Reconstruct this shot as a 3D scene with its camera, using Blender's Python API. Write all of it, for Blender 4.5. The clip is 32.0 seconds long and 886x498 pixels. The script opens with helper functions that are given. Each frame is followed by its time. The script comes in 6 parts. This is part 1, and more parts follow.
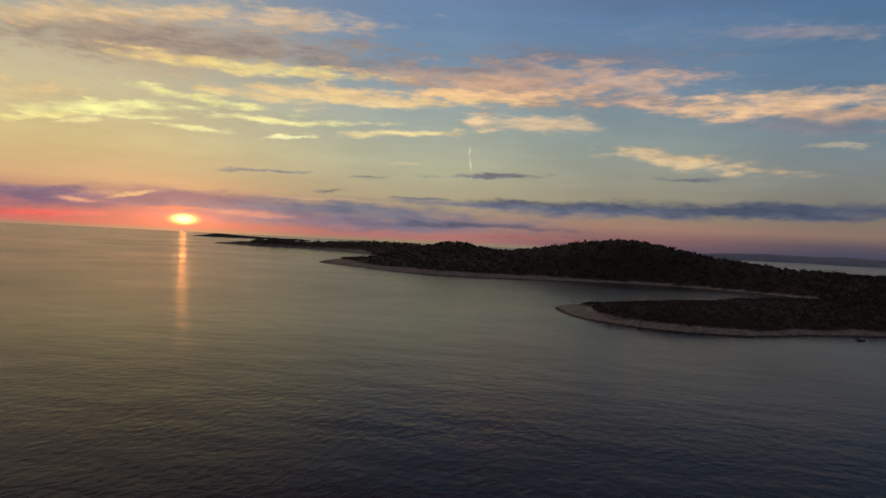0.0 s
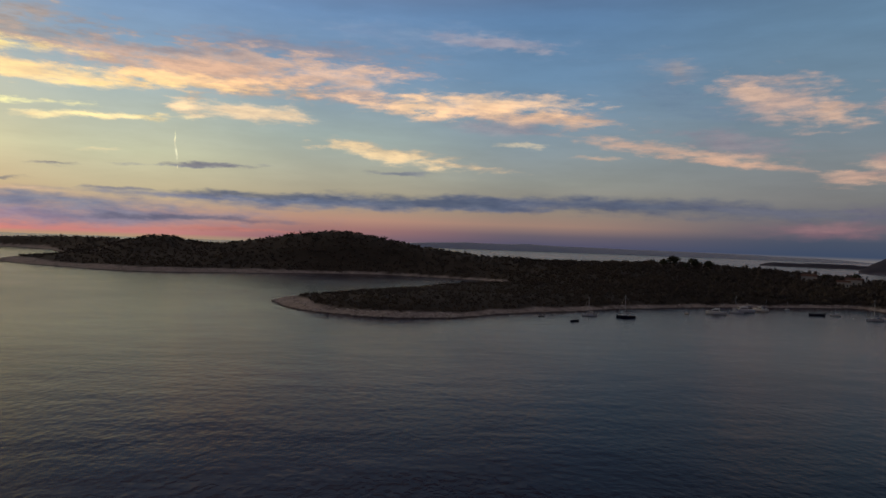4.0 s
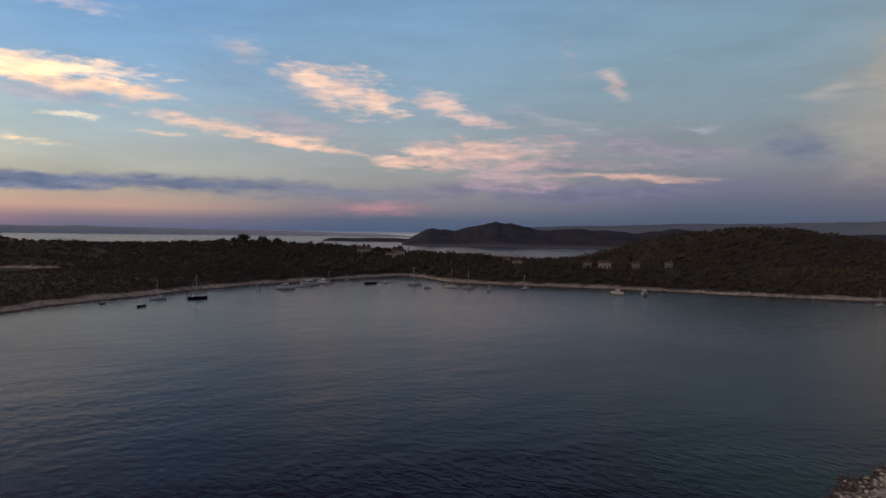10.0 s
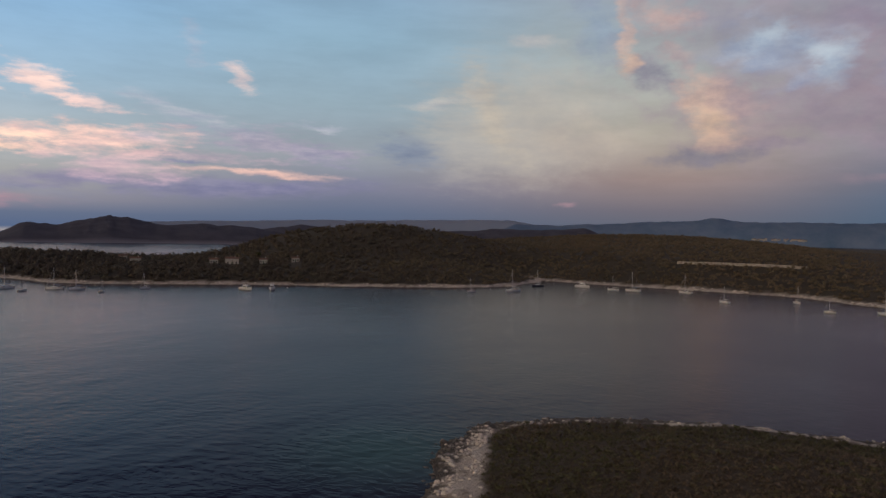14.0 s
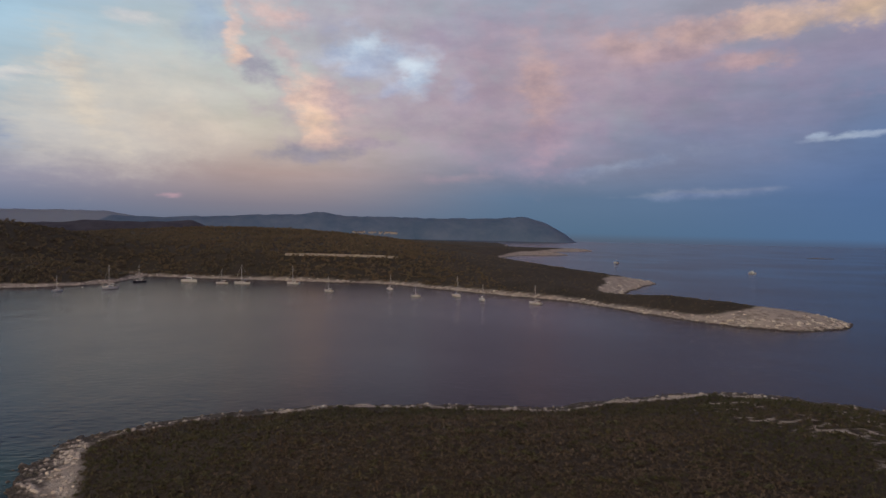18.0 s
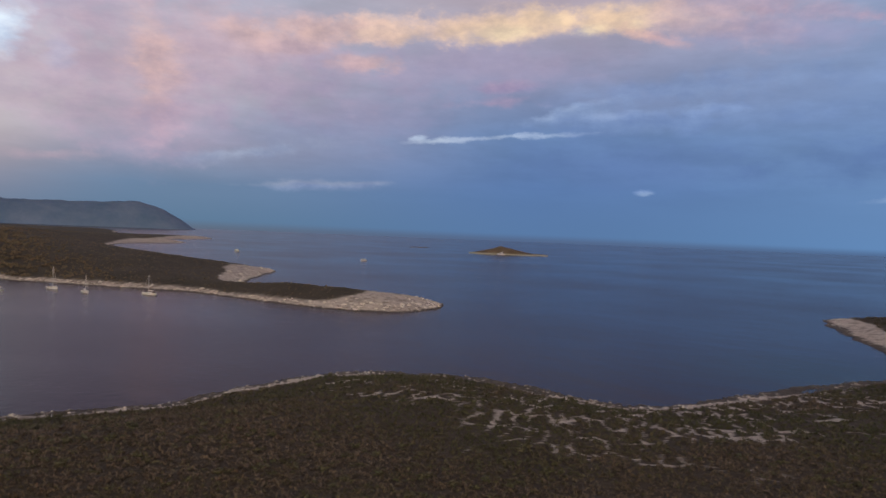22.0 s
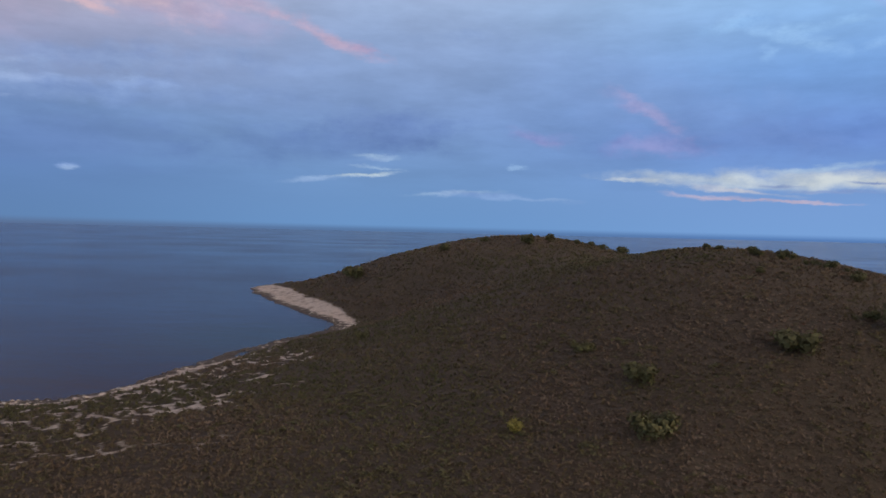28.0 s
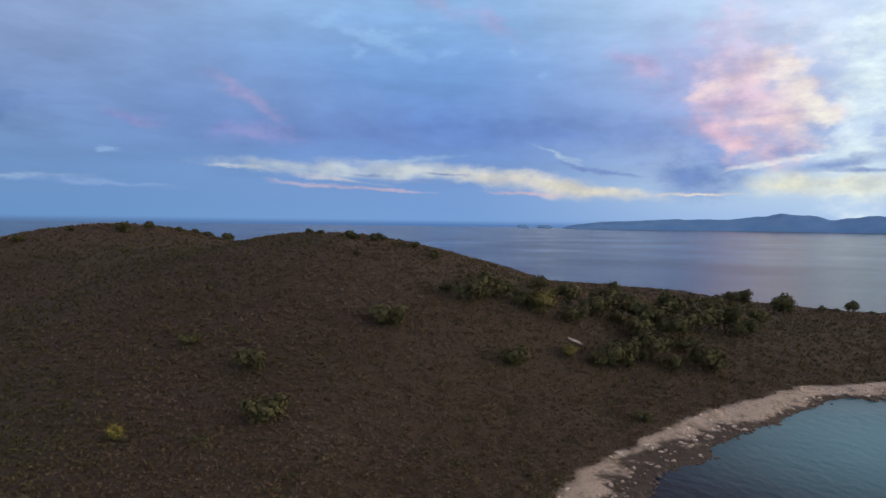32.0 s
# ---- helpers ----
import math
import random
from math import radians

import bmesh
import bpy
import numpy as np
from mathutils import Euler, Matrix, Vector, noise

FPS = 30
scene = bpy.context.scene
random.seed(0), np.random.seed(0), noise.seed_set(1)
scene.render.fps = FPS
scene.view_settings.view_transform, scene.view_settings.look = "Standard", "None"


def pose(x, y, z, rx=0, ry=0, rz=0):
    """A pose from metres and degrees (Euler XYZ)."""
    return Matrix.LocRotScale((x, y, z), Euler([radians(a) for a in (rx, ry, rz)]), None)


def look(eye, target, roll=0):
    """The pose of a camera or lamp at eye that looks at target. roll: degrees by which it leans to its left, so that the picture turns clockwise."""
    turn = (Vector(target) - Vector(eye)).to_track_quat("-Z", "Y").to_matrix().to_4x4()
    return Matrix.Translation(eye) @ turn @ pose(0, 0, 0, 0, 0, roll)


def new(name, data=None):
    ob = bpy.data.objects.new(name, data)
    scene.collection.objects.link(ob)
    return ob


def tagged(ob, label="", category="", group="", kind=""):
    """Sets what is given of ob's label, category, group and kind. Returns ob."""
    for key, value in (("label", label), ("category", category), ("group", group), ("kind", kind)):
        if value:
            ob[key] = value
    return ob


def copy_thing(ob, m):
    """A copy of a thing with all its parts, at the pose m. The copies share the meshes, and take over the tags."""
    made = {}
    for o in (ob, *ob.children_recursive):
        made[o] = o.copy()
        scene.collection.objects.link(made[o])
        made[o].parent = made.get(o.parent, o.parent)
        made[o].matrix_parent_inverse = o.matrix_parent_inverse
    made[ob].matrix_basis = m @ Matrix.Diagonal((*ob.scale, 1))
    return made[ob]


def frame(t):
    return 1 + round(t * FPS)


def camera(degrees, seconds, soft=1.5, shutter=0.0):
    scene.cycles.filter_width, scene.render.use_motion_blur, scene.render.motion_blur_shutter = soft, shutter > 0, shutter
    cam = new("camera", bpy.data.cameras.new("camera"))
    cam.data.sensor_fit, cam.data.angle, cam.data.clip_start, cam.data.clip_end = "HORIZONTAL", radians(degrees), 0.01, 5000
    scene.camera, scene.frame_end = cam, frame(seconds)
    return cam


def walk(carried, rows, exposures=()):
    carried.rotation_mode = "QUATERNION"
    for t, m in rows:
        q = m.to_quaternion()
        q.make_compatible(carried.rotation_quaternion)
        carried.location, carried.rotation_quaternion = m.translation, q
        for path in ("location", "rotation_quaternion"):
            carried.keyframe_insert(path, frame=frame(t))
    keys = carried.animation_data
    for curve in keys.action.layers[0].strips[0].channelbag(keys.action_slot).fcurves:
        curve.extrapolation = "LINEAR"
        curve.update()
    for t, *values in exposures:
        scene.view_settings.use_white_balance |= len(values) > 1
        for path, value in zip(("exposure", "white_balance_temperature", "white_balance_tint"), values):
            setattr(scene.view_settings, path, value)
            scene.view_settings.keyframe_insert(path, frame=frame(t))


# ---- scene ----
CAM_Z = 36.0
cam = camera(64.17, 32.0)
# seconds, yaw, pitch, roll of a camera that turns where it hovers
ROWS = (
    (0, 18.52, -0.80, -2.86), (0.5, 15.48, -0.69, -2.86), (1, 12.55, -0.60, -2.90), (1.5, 9.44, -0.55, -2.93),
    (2, 6.46, -0.48, -2.82), (2.5, 3.69, -0.45, -2.63), (3, 1.22, -0.48, -2.41), (3.5, -1.67, -0.48, -2.22),
    (5.5, -10.76, -0.79, -1.48), (6, -13.24, -0.85, -1.24), (6.5, -16.20, -0.95, -1.05), (7, -19.00, -1.02, -0.87),
    (7.5, -21.89, -1.12, -0.73), (8, -24.81, -1.18, -0.68), (8.5, -28.20, -1.29, -0.65), (9, -31.41, -1.34, -0.65),
    (9.5, -34.78, -1.38, -0.72), (10, -38.12, -1.37, -0.81), (10.5, -42.18, -1.34, -0.94), (11, -46.10, -1.29, -0.97),
    (11.5, -49.83, -1.26, -1.00), (12, -53.10, -1.24, -1.01), (12.5, -56.61, -1.24, -1.06), (13, -60.02, -1.25, -1.08),
    (13.5, -63.89, -1.27, -1.04), (14, -67.65, -1.26, -1.06), (14.5, -71.52, -1.27, -1.16), (16.5, -86.64, -1.17, -1.36),
    (17, -90.57, -1.14, -1.31), (17.5, -94.87, -1.20, -1.22), (18, -98.59, -1.24, -1.25), (18.5, -102.22, -1.28, -1.29),
    (19, -105.63, -1.32, -1.33), (19.5, -109.38, -1.35, -1.55), (20, -112.99, -1.37, -1.93), (20.5, -117.00, -1.33, -2.30),
    (21, -120.82, -1.30, -2.39), (21.5, -124.80, -1.29, -2.44), (22, -128.62, -1.26, -2.33), (22.5, -132.79, -1.24, -2.07),
    (23, -136.42, -1.28, -1.86), (23.5, -139.98, -1.31, -1.81), (24, -143.25, -1.38, -1.72), (24.5, -146.72, -1.44, -1.71),
    (25, -150.19, -1.51, -1.62), (25.5, -153.97, -1.52, -1.58), (27.5, -168.89, -1.66, -1.45), (28, -172.32, -1.72, -1.36),
    (28.5, -175.94, -1.77, -1.24), (29, -179.45, -1.88, -1.17), (29.5, -183.34, -1.96, -1.10), (30, -187.01, -2.04, -1.01),
    (30.5, -191.10, -2.11, -0.92), (31, -195.14, -2.13, -0.90), (31.5, -199.49, -2.21, -0.87), (32, -203.53, -2.25, -0.74),
)
walk(cam, [(t, pose(0, 0, CAM_Z, 90 + p, r, y)) for t, y, p, r in ROWS],
     exposures=((0, -0.76), (3, -0.5), (6, -0.15), (9, 0.2), (13, 0.56), (17, 0.92), (19, 1.13), (23, 1.46), (28, 1.62), (32, 1.57)))

# ---- world: evening sky with a low sun ----
SUN_AZ, SUN_EL = 38.7, 0.55


def lin(c, stops=0.0):
    """Light of a display colour 0..255, as seen at that many stops of exposure."""
    return tuple((v / 255 / 12.92 if v < 10.3 else ((v / 255 + 0.055) / 1.055) ** 2.4) / 2 ** stops for v in c) + (1.0,)


world = bpy.data.worlds.new("evening_sky")
scene.world = world
world.use_nodes = True
WT = world.node_tree
WT.nodes.clear()


def configured(n, operation=None, interpolation_type=None, data_type=None, blend_type=None, vector_type=None, noise_dimensions=None, attribute_name=None):
    """Sets what is given of a node's choices."""
    if operation:
        n.operation = operation
    if interpolation_type:
        n.interpolation_type = interpolation_type
    if data_type:
        n.data_type = data_type
    if blend_type:
        n.blend_type = blend_type
    if vector_type:
        n.vector_type = vector_type
    if noise_dimensions:
        n.noise_dimensions = noise_dimensions
    if attribute_name:
        n.attribute_name = attribute_name
    return n


def wnode(kind, **settings):
    return configured(WT.nodes.new(kind), **settings)


def wmath(op, a, b=None, c=None):
    n = wnode("ShaderNodeMath", operation=op)
    for i, v in enumerate((a, b, c)):
        if v is None:
            continue
        if isinstance(v, (int, float)):
            n.inputs[i].default_value = v
        else:
            WT.links.new(v, n.inputs[i])
    return n.outputs[0]


def wrange(value, a, b, c, d, smooth=True):
    n = wnode("ShaderNodeMapRange", interpolation_type="SMOOTHSTEP" if smooth else "LINEAR")
    WT.links.new(value, n.inputs[0])
    for i, v in enumerate((a, b, c, d)):
        n.inputs[i + 1].default_value = v
    return n.outputs[0]


def wmix(factor, a, b):
    n = wnode("ShaderNodeMix", data_type="RGBA", blend_type="MIX")
    for socket, v in ((n.inputs[0], factor), (n.inputs[6], a), (n.inputs[7], b)):
        if isinstance(v, (int, float, tuple)):
            socket.default_value = v
        else:
            WT.links.new(v, socket)
    return n.outputs[2]


coords = wnode("ShaderNodeTexCoord")
split = wnode("ShaderNodeSeparateXYZ")
WT.links.new(coords.outputs["Generated"], split.inputs[0])
SX, SY, SZ = split.outputs
az_raw = wmath("MULTIPLY", wmath("ARCTAN2", wmath("MULTIPLY", SX, -1.0), SY), 180 / math.pi)
# azimuth from +70 (west) down to -290
az = wmath("SUBTRACT", az_raw, wmath("MULTIPLY", wmath("GREATER_THAN", az_raw, 70.0), 360.0))
el = wmath("MULTIPLY", wmath("ARCSINE", SZ), 180 / math.pi)
right = wmath("MULTIPLY", az, -1.0)
flat = wnode("ShaderNodeCombineXYZ")
WT.links.new(right, flat.inputs[0])
WT.links.new(el, flat.inputs[1])


def sky_noise(sx, sy, detail, rough, seed):
    scale = wnode("ShaderNodeVectorMath", operation="MULTIPLY")
    scale.inputs[1].default_value = (sx, sy, 1)
    WT.links.new(flat.outputs[0], scale.inputs[0])
    n = wnode("ShaderNodeTexNoise", noise_dimensions="4D")
    WT.links.new(scale.outputs[0], n.inputs["Vector"])
    n.inputs["W"].default_value = seed
    n.inputs["Scale"].default_value = 1.0
    n.inputs["Detail"].default_value = detail
    n.inputs["Roughness"].default_value = rough
    return n.outputs["Fac"], n.outputs["Color"]


# colours of the clear sky by azimuth: heights over the horizon and what the sky shows there
SKY = (
    (70, -0.9, ((-0.3, (150, 120, 105)), (0, (215, 120, 105)), (2, (200, 120, 110)), (5, (220, 185, 130)), (9, (220, 195, 140)), (14, (190, 180, 155)), (20, (150, 160, 170)))),
    (46, -0.9, ((-0.3, (165, 130, 105)), (0, (200, 108, 95)), (1.6, (168, 112, 108)), (3.2, (205, 165, 120)), (6, (205, 182, 130)), (10, (190, 178, 142)), (15, (160, 158, 148)), (20, (150, 155, 160)))),
    (20, -0.85, ((-0.3, (150, 125, 100)), (0, (172, 112, 108)), (1.4, (166, 130, 116)), (3.2, (168, 155, 125)), (6, (172, 172, 145)), (10, (150, 160, 155)), (14, (115, 138, 160)), (20, (95, 125, 165)))),
    (4, -0.5, ((-0.3, (140, 125, 115)), (0, (118, 94, 105)), (0.8, (150, 110, 108)), (1.6, (175, 135, 118)), (3, (160, 148, 125)), (5, (165, 163, 145)), (8, (152, 165, 160)), (13, (120, 145, 170)), (20, (92, 128, 172)))),
    (-12, -0.2, ((-0.3, (130, 125, 125)), (0, (85, 85, 110)), (0.8, (110, 100, 112)), (1.6, (165, 135, 122)), (3, (150, 140, 128)), (5, (152, 155, 148)), (8, (140, 156, 165)), (13, (114, 147, 178)), (20, (90, 128, 172)))),
    (-33, 0.2, ((-0.3, (140, 135, 136)), (0, (75, 90, 118)), (1, (88, 98, 120)), (2, (125, 122, 132)), (4, (148, 148, 148)), (7, (148, 158, 164)), (11, (134, 160, 180)), (16, (122, 157, 188)), (22, (112, 148, 186)))),
    (-60, 0.5, ((-0.3, (104, 105, 112)), (0, (82, 94, 118)), (1.5, (92, 104, 128)), (3.5, (120, 122, 140)), (6, (142, 148, 156)), (10, (142, 162, 174)), (15, (136, 166, 186)), (22, (128, 160, 190)))),
    (-85, 0.6, ((-0.3, (90, 100, 116)), (0.5, (92, 100, 116)), (2, (112, 108, 119)), (4.5, (152, 134, 131)), (8, (172, 165, 154)), (13, (165, 172, 170)), (20, (150, 160, 171)))),
    (-106, 0.9, ((-0.3, (81, 93, 110)), (0.3, (81, 106, 131)), (3, (92, 113, 139)), (6, (130, 131, 150)), (10, (149, 146, 157)), (15, (149, 149, 163)), (22, (144, 157, 177)))),
    (-137, 1.15, ((-0.3, (77, 96, 128)), (0.2, (82, 113, 154)), (4, (84, 113, 158)), (8, (95, 121, 161)), (13, (130, 136, 164)), (18, (163, 152, 164)), (24, (154, 157, 176)))),
    (-168, 1.2, ((-0.3, (76, 103, 141)), (0.1, (93, 130, 175)), (4, (97, 129, 172)), (9, (107, 132, 174)), (14, (122, 143, 180)), (20, (140, 157, 186)))),
    (-203, 1.2, ((-0.3, (72, 106, 156)), (0.1, (104, 140, 188)), (3, (104, 137, 186)), (7, (95, 126, 182)), (12, (104, 141, 192)), (18, (128, 164, 203)), (24, (135, 167, 203)))),
    (-235, 1.2, ((-0.3, (110, 140, 184)), (0.3, (150, 175, 209)), (3, (170, 190, 209)), (7, (140, 160, 200)), (12, (165, 180, 209)), (18, (185, 205, 225)), (24, (170, 195, 222)))),
    (-290, -0.9, ((-0.3, (150, 120, 105)), (0, (215, 120, 105)), (2, (200, 120, 110)), (5, (220, 185, 130)), (9, (220, 195, 140)), (14, (190, 180, 155)), (20, (150, 160, 170)))),
)
EL0, EL1 = -2.0, 30.0
el_unit = wrange(el, EL0, EL1, 0, 1, False)
sky = None
for k, (key, seen_at, stops) in enumerate(SKY):
    ramp = wnode("ShaderNodeValToRGB")
    WT.links.new(el_unit, ramp.inputs[0])
    band = ramp.color_ramp
    band.interpolation = "LINEAR"
    for i, (height, colour) in enumerate(stops):
        e = band.elements[i] if i < 2 else band.elements.new(1.0)
        e.position = (height - EL0) / (EL1 - EL0)
        e.color = lin(colour, seen_at)
    if sky is None:
        sky = ramp.outputs[0]
    else:
        sky = wmix(wrange(az, SKY[k - 1][0], key, 0, 1), sky, ramp.outputs[0])

# ragged outlines: the clouds are read in coordinates bent by noise
bend_a = sky_noise(0.16, 0.5, 6.0, 0.62, 1.7)
bend_b = sky_noise(0.55, 1.5, 4.0, 0.6, 8.1)
streaks, _ = sky_noise(0.4, 1.7, 8.0, 0.6, 4.4)
billows, _ = sky_noise(0.38, 0.62, 8.0, 0.58, 9.4)
lit_streaks, _ = sky_noise(0.32, 1.5, 8.0, 0.64, 31.0)
lit_billows, _ = sky_noise(0.30, 0.55, 8.0, 0.62, 35.0)
veil, _ = sky_noise(0.10, 0.55, 5.0, 0.6, 12.3)


def shifted(vector, colour, ax, ay):
    sub = wnode("ShaderNodeVectorMath", operation="SUBTRACT")
    WT.links.new(colour, sub.inputs[0])
    sub.inputs[1].default_value = (0.5, 0.5, 0.5)
    mad = wnode("ShaderNodeVectorMath", operation="MULTIPLY_ADD")
    WT.links.new(sub.outputs[0], mad.inputs[0])
    mad.inputs[1].default_value = (ax, ay, 0)
    WT.links.new(vector, mad.inputs[2])
    return mad.outputs[0]


bent = shifted(shifted(flat.outputs[0], bend_a[1], 4.0, 1.2), bend_b[1], 1.6, 0.6)
# streaks in the west, softer billows in the east
eastern = wrange(az, -55.0, -85.0, 0.0, 1.0)


def by_side(a, b):
    return wmath("MULTIPLY_ADD", eastern, wmath("SUBTRACT", b, a), a)


fray = wmath("MULTIPLY", wmath("SUBTRACT", by_side(streaks, billows), 0.5), 2.8)
lit = wrange(by_side(lit_streaks, lit_billows), 0.33, 0.67, 0.0, 1.0)
# thin veils all over the clear sky
def mottled(amount, source, low, high):
    """Streaks and flecks of thinner and thicker cloud."""
    n = wnode("ShaderNodeMix", data_type="RGBA", blend_type="MULTIPLY")
    WT.links.new(amount, n.inputs[0])
    WT.links.new(sky, n.inputs[6])
    grey = wnode("ShaderNodeCombineXYZ")
    value = wrange(source, 0.3, 0.7, low, high)
    for i in range(3):
        WT.links.new(value, grey.inputs[i])
    WT.links.new(grey.outputs[0], n.inputs[7])
    return n.outputs[2]


sky = mottled(wrange(el, 1.0, 5.0, 0.0, 1.0), veil, 0.95, 1.07)


slim = shifted(flat.outputs[0], bend_b[1], 0.25, 0.3)
SKY_TREE = WT
bank = None


def open_bank():
    """A node group that takes the next two dozen clouds."""
    global WT, bank
    group = bpy.data.node_groups.new("cloud_bank", "ShaderNodeTree")
    for name, kind in (("bent", "NodeSocketVector"), ("slim", "NodeSocketVector"), ("fray", "NodeSocketFloat"), ("sky", "NodeSocketColor"), ("lit", "NodeSocketFloat")):
        group.interface.new_socket(name, in_out="INPUT", socket_type=kind)
    group.interface.new_socket("sky", in_out="OUTPUT", socket_type="NodeSocketColor")
    WT = group
    source = wnode("NodeGroupInput")
    bank = {"group": group, "bent": source.outputs[0], "slim": source.outputs[1], "fray": source.outputs[2], "sky": source.outputs[3], "lit": source.outputs[4], "count": 0}


def close_bank():
    global WT, bank, sky
    if bank is None:
        return
    drain = wnode("NodeGroupOutput")
    WT.links.new(bank["sky"], drain.inputs[0])
    WT = SKY_TREE
    use = wnode("ShaderNodeGroup")
    use.node_tree = bank["group"]
    for i, socket in enumerate((bent, slim, fray, sky, lit)):
        WT.links.new(socket, use.inputs[i])
    sky = use.outputs[0]
    bank = None


def cloud(a, e, w, h, tilt, colour, density, stops, soft=0.05, straight=False):
    """One bank of cloud: azimuth, height, half width and half height in degrees, tilt, colour, how thick it is."""
    if bank is None:
        open_bank()
    if bank["count"] % 6 == 0:
        # a shift too small to see keeps the banks in order, from far to near
        bank["bent"] = shifted(bank["bent"], bank["sky"], 1e-5, 1e-5)
        bank["lit"] = wmath("MULTIPLY_ADD", bank["sky"], 1e-6, bank["lit"])
    place = wnode("ShaderNodeMapping", vector_type="TEXTURE")
    place.inputs["Location"].default_value = (-a, e, 0)
    place.inputs["Rotation"].default_value = (0, 0, radians(tilt))
    broad = w > 4.5 and h > 1.3
    place.inputs["Scale"].default_value = (w * 1.25, h * 1.3, 1) if broad else (w * 1.4, h * (1.15 if e < 9 and h < 0.33 else 1.7), 1)
    WT.links.new(bank["slim"] if straight else bank["bent"], place.inputs["Vector"])
    size = wnode("ShaderNodeVectorMath", operation="LENGTH")
    WT.links.new(place.outputs[0], size.inputs[0])
    # low distant banks have smoother outlines
    edge = wmath("MULTIPLY_ADD", bank["fray"], 0.5 if e < 4.5 or broad else 0.7 if a < -70 else 1.0, size.outputs["Value"])
    # thinner, greyer folds and thicker, brighter ones
    dull = tuple(v * k for v, k in zip(colour, (0.95, 0.96, 0.98) if broad else (0.88, 0.9, 0.94)))
    bright = tuple(min(255, v * k) for v, k in zip(colour, (1.03, 1.03, 1.02) if broad else (1.07, 1.06, 1.04)))
    bank["sky"] = wmix(wrange(edge, soft, 1.1, density, 0.0), bank["sky"], wmix(bank["lit"], lin(dull, stops), lin(bright, stops)))
    bank["count"] += 1
    if bank["count"] == 24:
        close_bank()


cloud(32.8, 4.63, 3.23, 0.17, 3, (123, 125, 133), 0.8, -0.90)
cloud(15.3, 5.29, 3.86, 0.18, 3, (117, 119, 128), 0.8, -0.90)
cloud(24.6, 4.67, 1.45, 0.18, 3, (133, 130, 128), 0.6, -0.90)
cloud(28.2, 3.38, 1.34, 0.13, 5, (133, 130, 122), 0.6, -0.90)
cloud(-1.1, 5.49, 2.41, 0.16, 1, (110, 115, 130), 0.6, -0.90)
cloud(43.7, 2.24, 3.02, 0.26, 7, (243, 190, 134), 0.6, -0.90)
cloud(46.2, 1.65, 2.17, 0.22, -2, (233, 172, 125), 0.5, -0.90)
cloud(47.6, 1.75, 5.28, 0.42, 2, (117, 109, 133), 0.85, -0.90)
cloud(38.6, 2.18, 6.09, 0.65, -0, (107, 98, 122), 0.9, -0.90)
cloud(28.8, 1.90, 11.56, 0.53, 1, (101, 109, 128), 0.9, -0.90)
cloud(22.4, 1.11, 11.41, 0.59, 1, (107, 109, 128), 0.85, -0.90)
cloud(32.2, 1.03, 8.68, 0.43, -1, (133, 114, 133), 0.6, -0.90)
cloud(13.4, 2.92, 9.96, 0.32, -0, (96, 103, 126), 0.85, -0.90)
cloud(2.3, 2.93, 11.75, 0.46, 1, (93, 103, 126), 0.9, -0.90)
cloud(-9.4, 3.30, 7.09, 0.46, 1, (89, 98, 126), 0.9, -0.90)
cloud(47.2, 0.57, 7.10, 0.28, 2, (224, 112, 107), 0.7, -0.90)
cloud(34.0, 1.24, 3.42, 0.26, -1, (233, 153, 116), 0.5, -0.90)
cloud(9.5, 3.21, 6.65, 0.31, -0, (96, 105, 126), 0.85, -0.15)
cloud(-4.8, 3.19, 11.66, 0.49, 1, (91, 101, 122), 0.92, -0.15)
cloud(-18.5, 3.33, 10.86, 0.59, -1, (93, 103, 126), 0.9, -0.15)
cloud(-30.7, 3.01, 8.28, 0.41, -4, (104, 109, 130), 0.7, -0.15)
cloud(15.5, 1.19, 7.10, 0.28, 0, (104, 105, 126), 0.8, -0.15)
cloud(11.8, 0.33, 8.70, 0.23, 1, (205, 130, 120), 0.6, -0.15)
cloud(-40.1, 3.52, 5.42, 0.51, 3, (110, 105, 130), 0.7, -0.15)
cloud(-33.6, 1.83, 2.80, 0.40, 1, (170, 120, 130), 0.4, -0.15)
cloud(-51.8, 3.08, 8.79, 0.56, 2, (115, 112, 140), 0.6, 0.20)
cloud(-32.1, 1.83, 5.03, 0.55, 1, (165, 125, 135), 0.35, 0.20)
cloud(-73.3, 8.17, 7.64, 3.67, 9, (190, 182, 174), 0.5, 0.42)
cloud(-22.0, 13.77, 0.84, 0.55, -13, (204, 188, 182), 0.55, 0.42)
cloud(-48.1, 13.88, 0.82, 1.56, 21, (168, 172, 186), 0.4, 0.42)
cloud(-66.6, 10.28, 3.03, 0.27, 5, (186, 184, 182), 0.55, 0.42)
cloud(-70.4, 11.00, 1.31, 0.73, -41, (196, 188, 180), 0.5, 0.42)
cloud(-64.5, 6.40, 2.64, 0.82, -18, (128, 140, 162), 0.55, 0.42)
cloud(-49.1, 8.16, 4.11, 0.55, -10, (168, 172, 182), 0.45, 0.42)
cloud(-58.2, 8.17, 2.27, 0.27, 0, (172, 176, 184), 0.4, 0.42)
cloud(-77.4, 2.41, 0.84, 0.23, 0, (170, 135, 145), 0.45, 0.42)
cloud(-53.7, 6.71, 5.87, 0.82, -6, (150, 142, 158), 0.75, 0.20)
cloud(-43.7, 6.66, 4.37, 0.55, 3, (206, 176, 166), 0.65, 0.20)
cloud(-38.9, 6.48, 3.15, 0.64, 5, (214, 180, 166), 0.65, 0.20)
